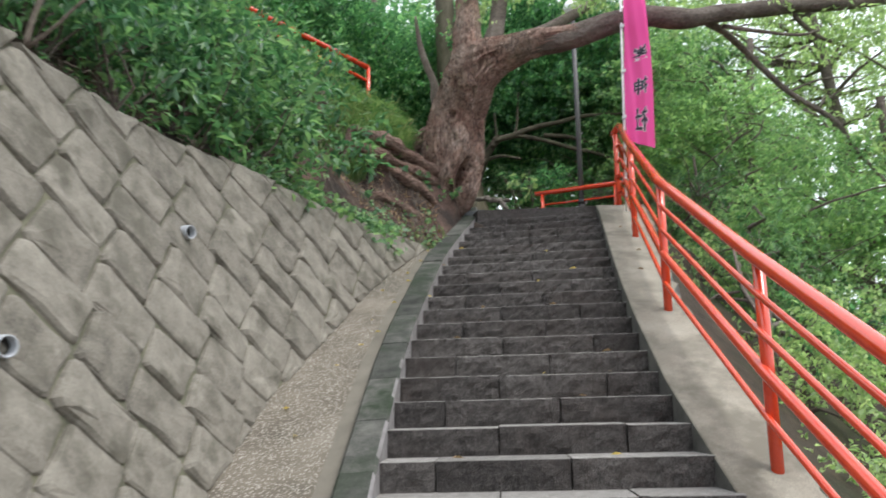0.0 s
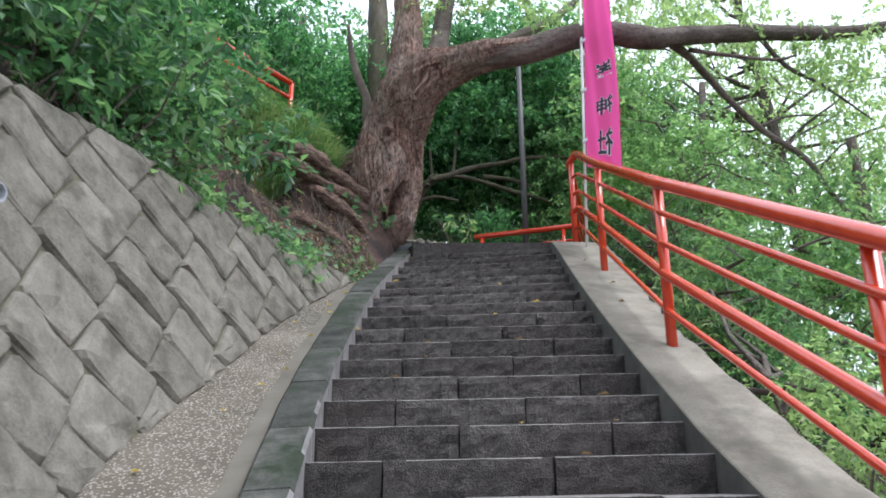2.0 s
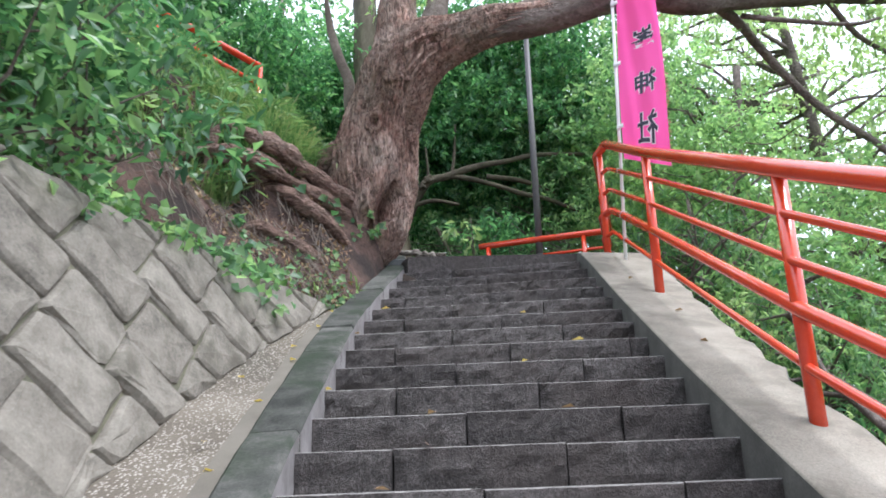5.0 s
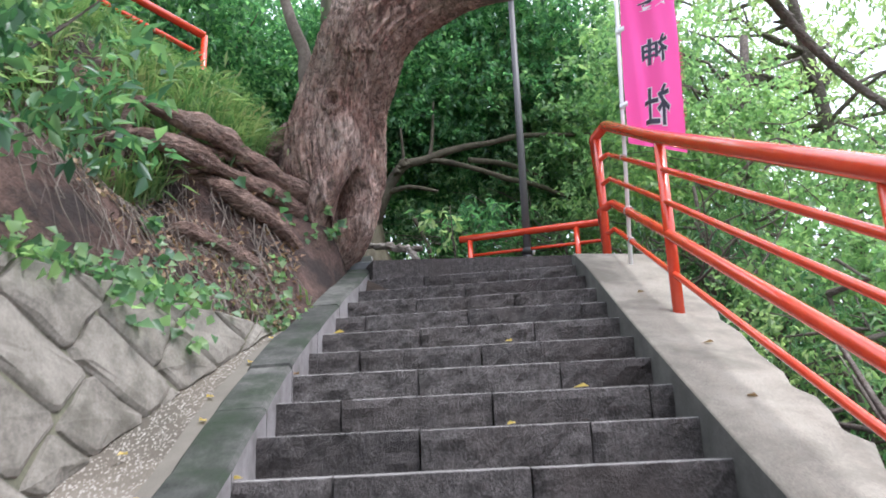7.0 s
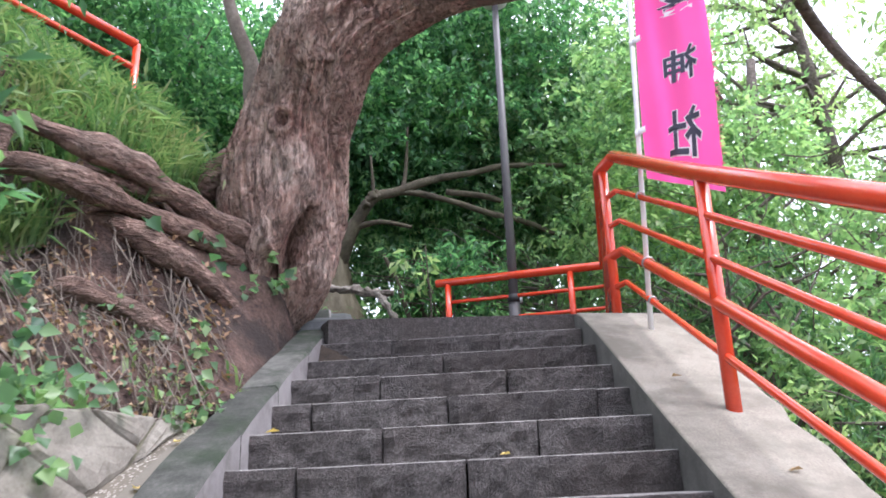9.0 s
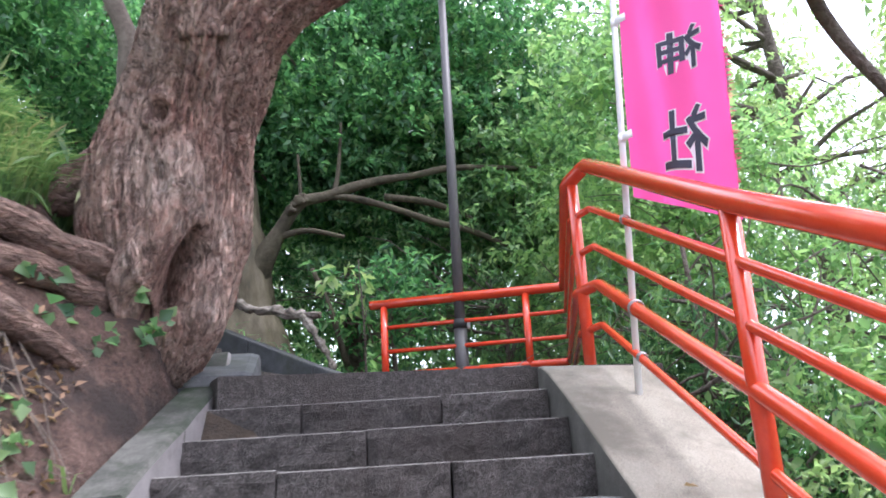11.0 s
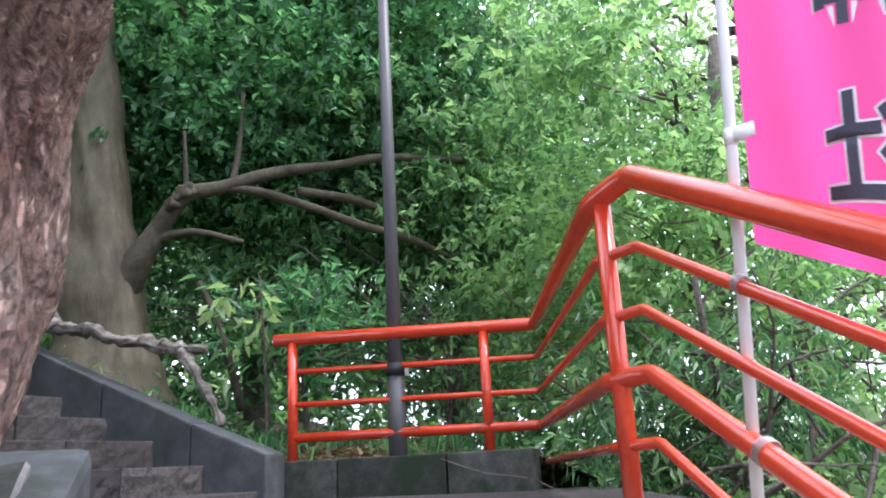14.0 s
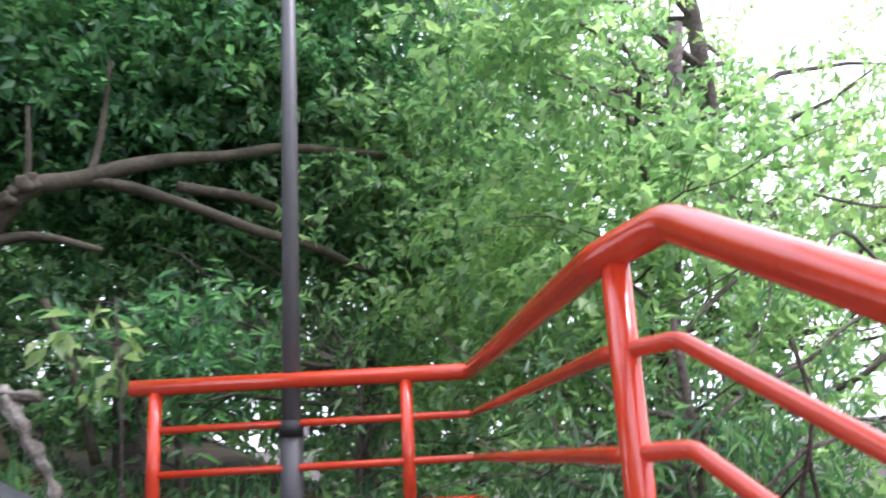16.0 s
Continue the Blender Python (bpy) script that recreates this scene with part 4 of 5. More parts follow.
# ---- the old tree ----
def bark_tube(path, seg, n, rough=0.1, ridge=0.1, freq=2.2, ridge_freq=9.0, seed=0.0):
    return tube_arrays(smooth_path(path, n), seg, rough=rough, freq=freq, ridge=ridge, ridge_freq=ridge_freq, seed=seed)


old = empty("old_tree", "old leaning tree with thick red-brown furrowed bark and bare roots", "tree")
TR = [(0.1, 11.8, 3.9, 0.3), (0.14, 11.66, 4.28, 0.2), (0.235, 11.5, 4.5, 0.25), (0.239, 11.5, 4.76, 0.38), (0.209, 11.52, 5.1, 0.455), (0.22, 11.5, 5.45, 0.45), (0.26, 11.45, 5.73, 0.44), (0.33, 11.36, 5.97, 0.41), (0.43, 11.2, 6.2, 0.4), (0.54, 11.05, 6.4, 0.385), (0.76, 10.92, 6.55, 0.34), (1.08, 10.76, 6.62, 0.25), (1.45, 10.53, 6.64, 0.205), (1.9, 10.43, 6.68, 0.165), (2.3, 10.37, 6.77, 0.14)]


def ease(t):
    t = min(1.0, max(0.0, t))
    return t * t * (3 - 2 * t)


def bell(t):
    return math.exp(-t * t)


def trunk_relief(x, z):
    """How far the trunk's front stands out or is hollowed: a twisting ridge, a hollow beside it, a slit at the foot, a knot."""
    crest = lerp(z, (4.5, 4.82, 5.09, 5.36, 5.6), (0.03, 0.09, 0.22, 0.32, 0.3))
    g = 0.1 * bell((x - crest) / 0.1) * ease((z - 4.35) / 0.25) * ease((5.75 - z) / 0.35)
    left, right = lerp(z, (4.45, 4.78, 4.95, 5.15), (0.14, 0.19, 0.29, 0.43)), lerp(z, (4.45, 4.7, 4.96, 5.15), (0.3, 0.47, 0.57, 0.47))
    g -= 0.3 * ease((x - left) / 0.035) * ease((right - x) / 0.13) * ease((z - 4.55) / 0.2) * ease((5.2 - z) / 0.1)
    g -= 0.32 * bell((x - 0.15) / 0.026) * ease((z - 4.38) / 0.08) * ease((4.76 - z) / 0.1)
    g += 0.07 * bell((x - 0.44) / 0.12) * bell((z - 4.6) / 0.16)
    d = math.hypot(x - 0.2, (z - 5.73) * 0.8)
    g += 0.05 * bell((d - 0.075) / 0.035) - 0.07 * bell(d / 0.035)
    g += 0.04 * bell((x - 0.3 + 0.6 * (z - 5.35)) / 0.06) * bell((z - 5.4) / 0.18)
    g -= 0.05 * bell((x - 0.62 + 0.15 * (z - 5.4)) / 0.035) * ease((z - 4.9) / 0.2)
    g -= 0.12 * bell((x - 0.84) / 0.07) * bell((z - 6.5) / 0.05)
    return g


v, f = bark_tube(TR, 240, 16, 0.1, 0.085, 2.1, 22.0, 3.0)
for i in range(len(v)):
    x, y, z = v[i]
    if x > 1.1 or z > 6.75:
        continue
    c = np.array([lerp(z, [p[2] for p in TR[:11]], [p[0] for p in TR[:11]]), lerp(z, [p[2] for p in TR[:11]], [p[1] for p in TR[:11]])])
    out = np.array([x, y]) - c
    r = np.linalg.norm(out) + 1e-6
    v[i][:2] = c + out / r * (r + trunk_relief(x, z) * ease((0.3 - out[1] / r) / 0.6))
soup("trunk", v, f, M_BARK, old, "furrowed red-brown trunk with a hollow at its foot", True)
BOUGHS = [
    ([(1.1, 10.72, 6.58, 0.16), (1.45, 10.52, 6.62, 0.18), (1.97, 10.42, 6.68, 0.17), (2.5, 10.32, 6.82, 0.16), (3.05, 10.3, 6.92, 0.155), (3.6, 10.3, 6.88, 0.145), (4.2, 10.35, 6.98, 0.125), (5.1, 10.35, 7.08, 0.11), (6.5, 10.3, 7.15, 0.085), (8.2, 10.1, 7.5, 0.05)], 40, 8, M_BARK2),
    ([(0.5, 11.1, 6.15, 0.33), (0.47, 11.02, 6.55, 0.29), (0.46, 10.96, 6.95, 0.22), (0.44, 10.9, 7.5, 0.175), (0.3, 10.8, 9.2, 0.11), (0.2, 10.6, 11, 0.06)], 60, 8, M_BARK),
    ([(0.7, 10.9, 6.5, 0.2), (0.86, 10.95, 6.95, 0.14), (0.95, 11.05, 7.5, 0.125), (1.15, 11.3, 8.8, 0.09), (1.3, 11.5, 10.5, 0.05)], 24, 6, M_BARK2),
    ([(0.95, 10.75, 6.65, 0.13), (1.4, 10.95, 6.95, 0.1), (1.9, 11.2, 7.3, 0.085), (2.7, 11.6, 8.0, 0.06), (3.6, 12, 9, 0.03)], 18, 6, M_BARK2),
    ([(0.1, 11.6, 5.7, 0.11), (-0.06, 11.55, 6.15, 0.07), (-0.08, 11.5, 6.45, 0.062), (-0.2, 11.45, 6.75, 0.055), (-0.3, 11.4, 7.1, 0.045), (-0.36, 11.3, 7.5, 0.02)], 18, 6, M_TWIG),
    ([(3.75, 10.33, 6.92, 0.07), (4.2, 10.6, 6.85, 0.055), (4.6, 10.9, 6.72, 0.05), (4.92, 11, 6.44, 0.047), (5.33, 11, 6.0, 0.043), (5.95, 11, 5.55, 0.04), (6.2, 11, 5.12, 0.034), (6.7, 11, 4.45, 0.025)], 12, 5, M_BARK2),
    ([(4.2, 10.5, 6.86, 0.035), (4.55, 10.2, 6.62, 0.028), (5.0, 9.9, 6.4, 0.022), (5.25, 9.8, 6.42, 0.014)], 8, 4, M_BARK2),
    ([(5.3, 11, 6.02, 0.02), (5.9, 11.2, 6.3, 0.016), (6.6, 11.3, 6.4, 0.01)], 6, 4, M_BARK2),
    ([(5.1, 10.35, 7.05, 0.04), (5.6, 10.6, 6.75, 0.03), (6.3, 10.9, 6.65, 0.022), (7.2, 11.2, 6.3, 0.012)], 8, 4, M_BARK2),
]
great = old
for i, (p, seg, n, m) in enumerate(BOUGHS):
    v, f = bark_tube(p, seg, n, 0.14, 0.06, 3.0, 6.0, i * 7.0)
    ob = soup("limb" if i < 5 else "side_branch", v, f, m, old if i < 5 else great, "", True)
    great = ob if i == 0 else great


def on_bank(x, y, lift=0.0):
    """The bank's surface over a point of the plan, raised along its slope."""
    d = max(0.0, bank_edge(y)[0] - x)
    p = bank_point(y, d)
    return p + np.array([0.62, -0.35, 0.7]) * lift


ROOTS = [
    [(-0.7, 11.4, 5.15, 0.12), (-0.45, 11.5, 5.4, 0.15), (-0.2, 11.6, 5.6, 0.17), (0.05, 11.62, 5.75, 0.16)],
    [(-1.22, 9.95, 5.12, 0.05), (-1.05, 10.05, 5.16, 0.07), (-0.74, 10.3, 5.12, 0.1), (-0.53, 10.55, 5.05, 0.11), (-0.31, 10.82, 4.97, 0.11), (-0.1, 11.12, 4.9, 0.13), (0.12, 11.45, 4.85, 0.14)],
    [(-1.5, 10.0, 4.85, 0.06), (-1.14, 9.92, 4.9, 0.075), (-0.95, 10.0, 4.88, 0.082), (-0.76, 10.2, 4.84, 0.088), (-0.61, 10.45, 4.83, 0.085), (-0.3, 10.85, 4.8, 0.1), (-0.08, 11.15, 4.74, 0.11), (0.12, 11.45, 4.68, 0.11)],
    [(-1.02, 10.35, 4.5, 0.06), (-0.94, 10.35, 4.66, 0.08), (-0.77, 10.37, 4.73, 0.095), (-0.57, 10.38, 4.64, 0.095), (-0.38, 10.46, 4.52, 0.09), (-0.2, 10.62, 4.42, 0.08), (0.0, 10.95, 4.25, 0.07)],
    [(-1.05, 10.25, 4.2, 0.05), (-0.86, 10.1, 4.24, 0.075), (-0.64, 10.15, 4.18, 0.082), (-0.47, 10.22, 4.09, 0.078), (-0.34, 10.3, 4.02, 0.07), (-0.22, 10.45, 3.95, 0.05)],
    [(-0.02, 11.35, 4.9, 0.14), (-0.12, 11.1, 4.6, 0.1), (-0.14, 10.95, 4.35, 0.07)],
    [(-0.5, 10.62, 4.98, 0.05), (-0.75, 10.42, 5.0, 0.045), (-1.0, 10.25, 4.98, 0.035), (-1.2, 10.2, 4.9, 0.02)],
    [(-0.45, 10.5, 4.55, 0.05), (-0.62, 10.42, 4.42, 0.045), (-0.8, 10.3, 4.4, 0.035), (-1.0, 10.25, 4.35, 0.02)],
]
for i, r in enumerate(ROOTS):
    if 0 < i < 5:  # the thin end goes back into the soil
        r = [(*on_bank(r[0][0] - 0.3, r[0][1] + 0.05, -0.16), 0.045), (*on_bank(r[0][0] - 0.14, r[0][1] + 0.02, 0.0), 0.055)] + r
    v, f = bark_tube([(x, y + 0.03, z - 0.025, q * (0.68 + 0.26 * ((i * 7 + k * 5) % 4) / 3)) for k, (x, y, z, q) in enumerate(r)], 44, 11, 0.42, 0.14, 4.5, 12.0, i * 3.0)
    soup("root", v, f, M_ROOT, old, "", True)

# hair roots and dead twigs on the bank
rngb = np.random.default_rng(41)
parts = []
for _ in range(300):
    x, y = -0.25 - 1.7 * rngb.random(), 9.3 + 1.3 * rngb.random()
    q = [np.array([x, y])]
    j0 = rngb.random()
    for k in range(4):
        q.append(q[-1] + rngb.normal(0, 0.08, 2) + np.array([0.07, -0.06]))
    parts.append(tube_arrays([(*on_bank(*p, 0.02 + 0.04 * rngb.random()), (0.003 + 0.005 * (j0 ** 3)) * (1 - j / 6)) for j, p in enumerate(q)], 4, caps=False))
v, f = join_arrays(parts)
tagged(soup("root_hairs", v, f, M_TWIG, smooth=True), "thin bare roots and dry twigs on the earth bank", "roots", kind="stuff")

# ---- smooth-barked tree behind the landing ----
beech = empty("smooth_tree", "tall tree with smooth pale brown bark and spreading limbs", "tree")
v, f = bark_tube([(0.62, 15.95, 5.0, 0.62), (0.55, 15.95, 5.6, 0.42), (0.5, 15.95, 6.2, 0.37), (0.42, 15.95, 6.9, 0.32), (0.35, 15.95, 7.7, 0.29), (0.22, 15.95, 9, 0.26), (0.1, 16, 11.5, 0.17)], 64, 12, 0.2, 0.07, 2.4, 6.0, 9.0)
soup("trunk", v, f, M_SMOOTH, beech, "", True)
for i, p in enumerate((
        [(0.62, 15.9, 5.9, 0.2), (0.88, 15.65, 6.4, 0.11), (1.18, 15.5, 6.86, 0.075), (1.5, 15.5, 6.98, 0.062), (2.03, 15.5, 7.18, 0.056), (2.59, 15.5, 7.3, 0.05), (3.1, 15.5, 7.42, 0.04), (4.2, 15.6, 7.5, 0.035)],
        [(1.5, 15.5, 6.98, 0.05), (1.8, 15.5, 6.97, 0.045), (2.29, 15.5, 6.86, 0.042), (2.8, 15.5, 6.7, 0.038), (3.25, 15.5, 6.6, 0.04), (3.8, 15.6, 6.42, 0.025)],
        [(2.2, 15.5, 7.0, 0.045), (2.8, 15.6, 6.98, 0.04), (3.4, 15.7, 6.8, 0.03)],
        [(1.2, 15.5, 6.85, 0.03), (1.2, 15.5, 7.1, 0.024), (1.17, 15.5, 7.5, 0.014)],
        [(1.6, 15.5, 7.0, 0.035), (1.66, 15.55, 7.4, 0.025), (1.7, 15.6, 8.0, 0.015)],
        [(1.35, 15.7, 6.15, 0.03), (1.55, 15.7, 5.7, 0.032), (1.75, 15.7, 5.0, 0.036)],
        [(0.95, 15.6, 6.5, 0.05), (1.3, 15.5, 6.55, 0.035), (1.7, 15.4, 6.45, 0.02)])):
    v, f = bark_tube(p, 14, 5, 0.2, 0.03, 3.0, 3.0, i * 5.0)
    soup("limb", v, f, M_LIMB, beech, "", True)

for i, (x, z, r) in enumerate(((1.17, 6.88, 0.075), (1.1, 6.78, 0.06), (1.24, 6.93, 0.055))):
    v, f = bark_tube([(x - 0.05, 15.47, z - r, 0.3 * r), (x - 0.02, 15.46, z - 0.5 * r, 0.85 * r), (x, 15.45, z, r), (x + 0.01, 15.46, z + 0.5 * r, 0.8 * r), (x + 0.02, 15.47, z + r, 0.3 * r)], 16, 4, 0.9, 0.3, 14.0, 5.0, i * 3.0)
    soup("burl", v, f, M_LIMB, beech, "knobbly scarred bark", True)

# ---- dead log on the terrace ----
log = empty("dead_log", "bleached dead root lying on the soil beside the upper wall", "log")
stem = log
for i, p in enumerate(([(-0.15, 15.78, 5.86, 0.06), (0.1, 15.6, 5.86, 0.075), (0.32, 15.45, 5.7, 0.055), (0.5, 15.32, 5.68, 0.06), (0.72, 15.15, 5.55, 0.045), (0.9, 15.08, 5.55, 0.055), (1.08, 14.98, 5.48, 0.06), (1.38, 14.83, 5.43, 0.035)],
                       [(1.2, 14.88, 5.45, 0.045), (1.3, 14.8, 5.25, 0.05), (1.45, 14.75, 5.0, 0.04), (1.5, 14.72, 4.85, 0.03)],
                       [(0.25, 15.4, 5.75, 0.05), (0.1, 15.25, 5.6, 0.05), (0.0, 15.2, 5.4, 0.04)])):
    v, f = bark_tube([(x, y, z - 0.03, 0.8 * r) for x, y, z, r in p], 22, 12, 0.9, 0.45, 13.0, 7.0, i * 4.0)
    ob = soup("stem" if i == 0 else "stub", v, f, M_LOG, stem, "", True)
    stem = ob if i == 0 else stem

# ---- railing of the upper path on the hillside ----
upper = empty("hillside_railing", "vermilion pipe railing of an upper path among bushes", "railing")
UE = np.array([-1.22, 12.5, 7.19])
UD = np.array([-0.86, -0.42, 0.30])
UD = UD / np.linalg.norm(UD)
for drop, r in ((0, 0.045), (-0.25, 0.03)):
    pts = [tuple(UE + np.array([0, 0, drop]) + UD * t) for t in (0, 2.5, 5, 9)]
    tube("top_rail" if drop == 0 else "rail", ring_path(pts, r), M_RED, upper, 14)
for t in (0.0, 2.0, 4.0, 6.0):
    p = UE + UD * t
    tube("post", ring_path([tuple(p - np.array([0, 0, 1.15])), tuple(p)], 0.036), M_RED, upper, 12)

# ---- dead stems and dry twigs along the wall's top ----
dead = empty("dead_shrub", "pale forked dead shrub stem on the wall top", "dead shrub")
for p in ([(-2.31, 4.0, 3.42, 0.02), (-2.28, 4.0, 3.6, 0.018), (-2.23, 4.0, 3.74, 0.016), (-2.1, 4.05, 4.1, 0.012)], [(-2.29, 4.0, 3.42, 0.012), (-2.14, 4.0, 3.55, 0.01), (-2.0, 4.0, 3.7, 0.009), (-1.8, 4.05, 3.9, 0.006)]):
    v, f = bark_tube(p, 8, 4, 0.2, 0.0, 6.0, 3.0, 1.0)
    soup("stem", v, f, M_TWIG, dead, "", True)
rngt = np.random.default_rng(52)
bits = []
for _ in range(90):
    y = 4.2 + 4.6 * rngt.random()
    p = wall_point(y, WALL_TOP + 0.01, 0.0) + np.array([-0.02 - 0.2 * rngt.random(), 0, 0.02 + 0.03 * rngt.random()])
    q = [p]
    for k in range(3):
        q.append(q[-1] + np.array([rngt.normal(0, 0.035), 0.1 + rngt.normal(0, 0.07), rngt.normal(0, 0.018)]))
    bits.append(tube_arrays([(*u, 0.005 - 0.001 * k) for k, u in enumerate(q)], 4, caps=False))
v, f = join_arrays(bits)
tagged(soup("dry_twigs", v, f, M_TWIG, smooth=True), "dry brown twigs and vines lying along the wall top", "twigs", kind="stuff")


# ---- foliage ----
def scatter_blobs(regions, rng, grow=1.0):
    """Blobs of foliage filling ellipsoids (cx, cy, cz, rx, ry, rz, how many, blob size), thicker towards their skin."""
    out = []
    for cx, cy, cz, rx, ry, rz, n, s in regions:
        for _ in range(n):
            q = rng.normal(size=3)
            q *= rng.random() ** 0.45 / np.linalg.norm(q)
            b = s * (0.6 + 0.8 * rng.random()) * grow
            out.append((cx + q[0] * rx, cy + q[1] * ry, cz + q[2] * rz, b, b, b * 0.7))
    return out


def twig_parts(blobs, root, rng, share=0.25, r=0.018):
    """Thin limbs that reach from a trunk point to some of the blobs."""
    parts = []
    for b in blobs:
        if rng.random() > share:
            continue
        e = np.array(b[:3])
        s = np.array(root(e))
        m1 = s + (e - s) * 0.4 + rng.normal(0, 0.15, 3)
        m2 = s + (e - s) * 0.75 + rng.normal(0, 0.15, 3)
        parts.append(tube_arrays([(*s, r * 2), (*m1, r * 1.4), (*m2, r), (*e, r * 0.4)], 5, caps=False))
    return join_arrays(parts) if parts else None


def tree(name, label, trunk, regions, leaf, per, length, seed, slim=0.42, droop=0.3, bark=None, share=0.2, twig=0.018):
    rng = np.random.default_rng(seed)
    t = empty(name, label, "tree")
    path = smooth_path(trunk, 6)
    v, f = tube_arrays(path, 14, rough=0.12, freq=2.5, ridge=0.05, ridge_freq=5, seed=seed)
    soup("trunk", v, f, bark or M_BARK2, t, "", True)
    blobs = scatter_blobs(regions, rng)
    P = np.array([p[:3] for p in path])

    def root(e):
        d = np.linalg.norm((P - e) * np.array([1, 1, 1.6]), axis=1) + np.maximum(0, P[:, 2] - e[2] + 0.5) * 1.5
        return P[int(np.argmin(d))]
    tw = twig_parts(blobs, root, rng, share, twig)
    if tw:
        tagged(soup("branchwork", *tw, bark or M_BARK2, t, "", True), kind="stuff")
    V, F = leaf_cloud(blobs, per, length, rng, slim, droop)
    soup("crown", V, F, leaf, t)
    return t


# dense evergreens behind the landing
tree("evergreen_tree", "dense dark evergreen tree with glossy leaves", [(2.2, 18.2, 4.5, 0.16), (2.1, 18, 7, 0.13), (2.4, 17.8, 10, 0.08)],
     [(2.3, 17.2, 8.7, 3.0, 1.2, 2.3, 120, 0.75), (0.8, 16.6, 8.5, 2.0, 0.7, 1.3, 45, 0.55), (2.5, 16.0, 9.6, 2.6, 1.0, 1.3, 45, 0.6), (2.0, 17.2, 6.3, 2.2, 0.6, 0.9, 34, 0.5)], M_LEAF_DARK, 1400, 0.112, 61, 0.5)
tree("evergreen_tree", "dense dark evergreen tree with glossy leaves", [(4.6, 18, 4, 0.15), (4.7, 17.6, 7, 0.12), (4.5, 17.3, 10, 0.07)],
     [(4.5, 16.8, 8.3, 1.8, 1.3, 2.6, 90, 0.7), (4.2, 15.7, 7.2, 1.0, 0.7, 1.1, 24, 0.5)], M_LEAF_MID, 1400, 0.11, 62, 0.5)
tree("evergreen_tree", "dense dark evergreen tree with glossy leaves", [(-1.8, 18.4, 5.5, 0.2), (-1.9, 18.2, 8, 0.16), (-1.6, 18, 12, 0.08)],
     [(-1.4, 17.8, 9.0, 2.4, 1.4, 2.4, 90, 0.75), (-2.6, 15.6, 9.6, 1.9, 1.3, 1.6, 60, 0.7)], M_LEAF_DARK, 900, 0.12, 63, 0.5)
tree("far_tree", "tall dark tree deep in the wood", [(0, 24, 4, 0.25), (0, 24, 9, 0.2), (0.3, 24, 15, 0.1)],
     [(0.5, 23, 9.5, 7.5, 1.8, 5.5, 190, 1.2), (2.5, 22, 5.6, 4.0, 1.0, 1.2, 34, 0.8)], M_LEAF_MID, 190, 0.24, 64)
tree("far_tree", "tall green tree deep in the wood", [(8, 24, 3, 0.25), (8, 24, 8, 0.2), (8, 24, 13, 0.1)],
     [(8, 23, 7.0, 4.0, 2.0, 5.0, 130, 1.1), (9.5, 20, 4.0, 3.0, 1.5, 2.5, 50, 0.9)], M_LEAF_MID, 170, 0.24, 65)
# lighter trees on the falling side, their leaf colour raised for haze and backlight
tree("maple_tree", "light green broadleaf tree on the slope beside the steps", [(6.3, 15.5, 1.5, 0.14), (6.1, 14.8, 5, 0.11), (6.2, 14.2, 8.5, 0.06)],
     [(5.6, 14.4, 6.3, 1.7, 1.7, 1.6, 60, 0.55), (4.4, 13.9, 7.7, 1.0, 0.9, 0.9, 20, 0.45)], M_LEAF_BACKLIT, 2300, 0.093, 66, 0.56)
tree("maple_tree", "light green broadleaf tree on the slope beside the steps", [(7.2, 11.6, 0.5, 0.14), (7.0, 11.4, 3.5, 0.11), (6.8, 11.2, 6, 0.06)],
     [(6.4, 11.6, 3.9, 1.7, 1.9, 1.6, 48, 0.52), (5.0, 11.6, 3.6, 1.2, 1.4, 1.2, 30, 0.45)], M_LEAF_BACKLIT, 2500, 0.085, 67, 0.56)
tree("maple_tree", "thin-leaved light green tree on the slope below the railing", [(6.2, 7.5, -2, 0.12), (6.0, 7.4, 1, 0.1), (5.8, 7.3, 3.2, 0.05)],
     [(5.2, 7.6, 1.5, 1.5, 2.2, 1.4, 40, 0.48), (4.3, 6.9, 0.9, 0.9, 1.9, 1.0, 24, 0.4)], M_LEAF_LIGHT, 2300, 0.07, 68, 0.5)
tree("airy_tree", "airy tree with bright thin leaves against the sky", [(9.5, 17, 1, 0.2), (9.2, 16.6, 6, 0.16), (8.4, 16, 10, 0.1), (7.6, 15.6, 13, 0.05)],
     [(6.6, 16.4, 10.6, 1.6, 1.6, 1.8, 30, 0.65), (8.0, 17.0, 9.3, 2.0, 1.6, 1.5, 40, 0.65), (10.2, 15.4, 7.2, 2.2, 2.0, 2.4, 52, 0.7)], M_LEAF_LIGHT, 620, 0.12, 69, 0.42, share=0.5, twig=0.026)
tree("airy_tree", "airy tree with bright thin leaves against the sky", [(11, 11, -2, 0.2), (10.6, 11, 3, 0.15), (9.8, 11, 7, 0.08)],
     [(9.8, 11.4, 4.6, 2.0, 2.6, 2.8, 30, 0.6)], M_LEAF_LIGHT, 420, 0.12, 70, 0.42, share=0.5, twig=0.024)
tree("slope_shrub", "light green shrub below the concrete strip", [(3.6, 8.2, 0.2, 0.04), (3.6, 8.2, 1.4, 0.03), (3.5, 8.3, 2.2, 0.015)],
     [(3.7, 8.6, 1.6, 0.6, 1.8, 0.75, 36, 0.34), (3.5, 6.0, 0.6, 0.6, 1.4, 0.6, 22, 0.32), (3.0, 4.4, -0.05, 0.35, 1.6, 0.4, 16, 0.28), (3.8, 10.6, 3.0, 0.5, 1.0, 0.6, 16, 0.32)], M_LEAF_LIGHT, 3600, 0.065, 79, 0.5)
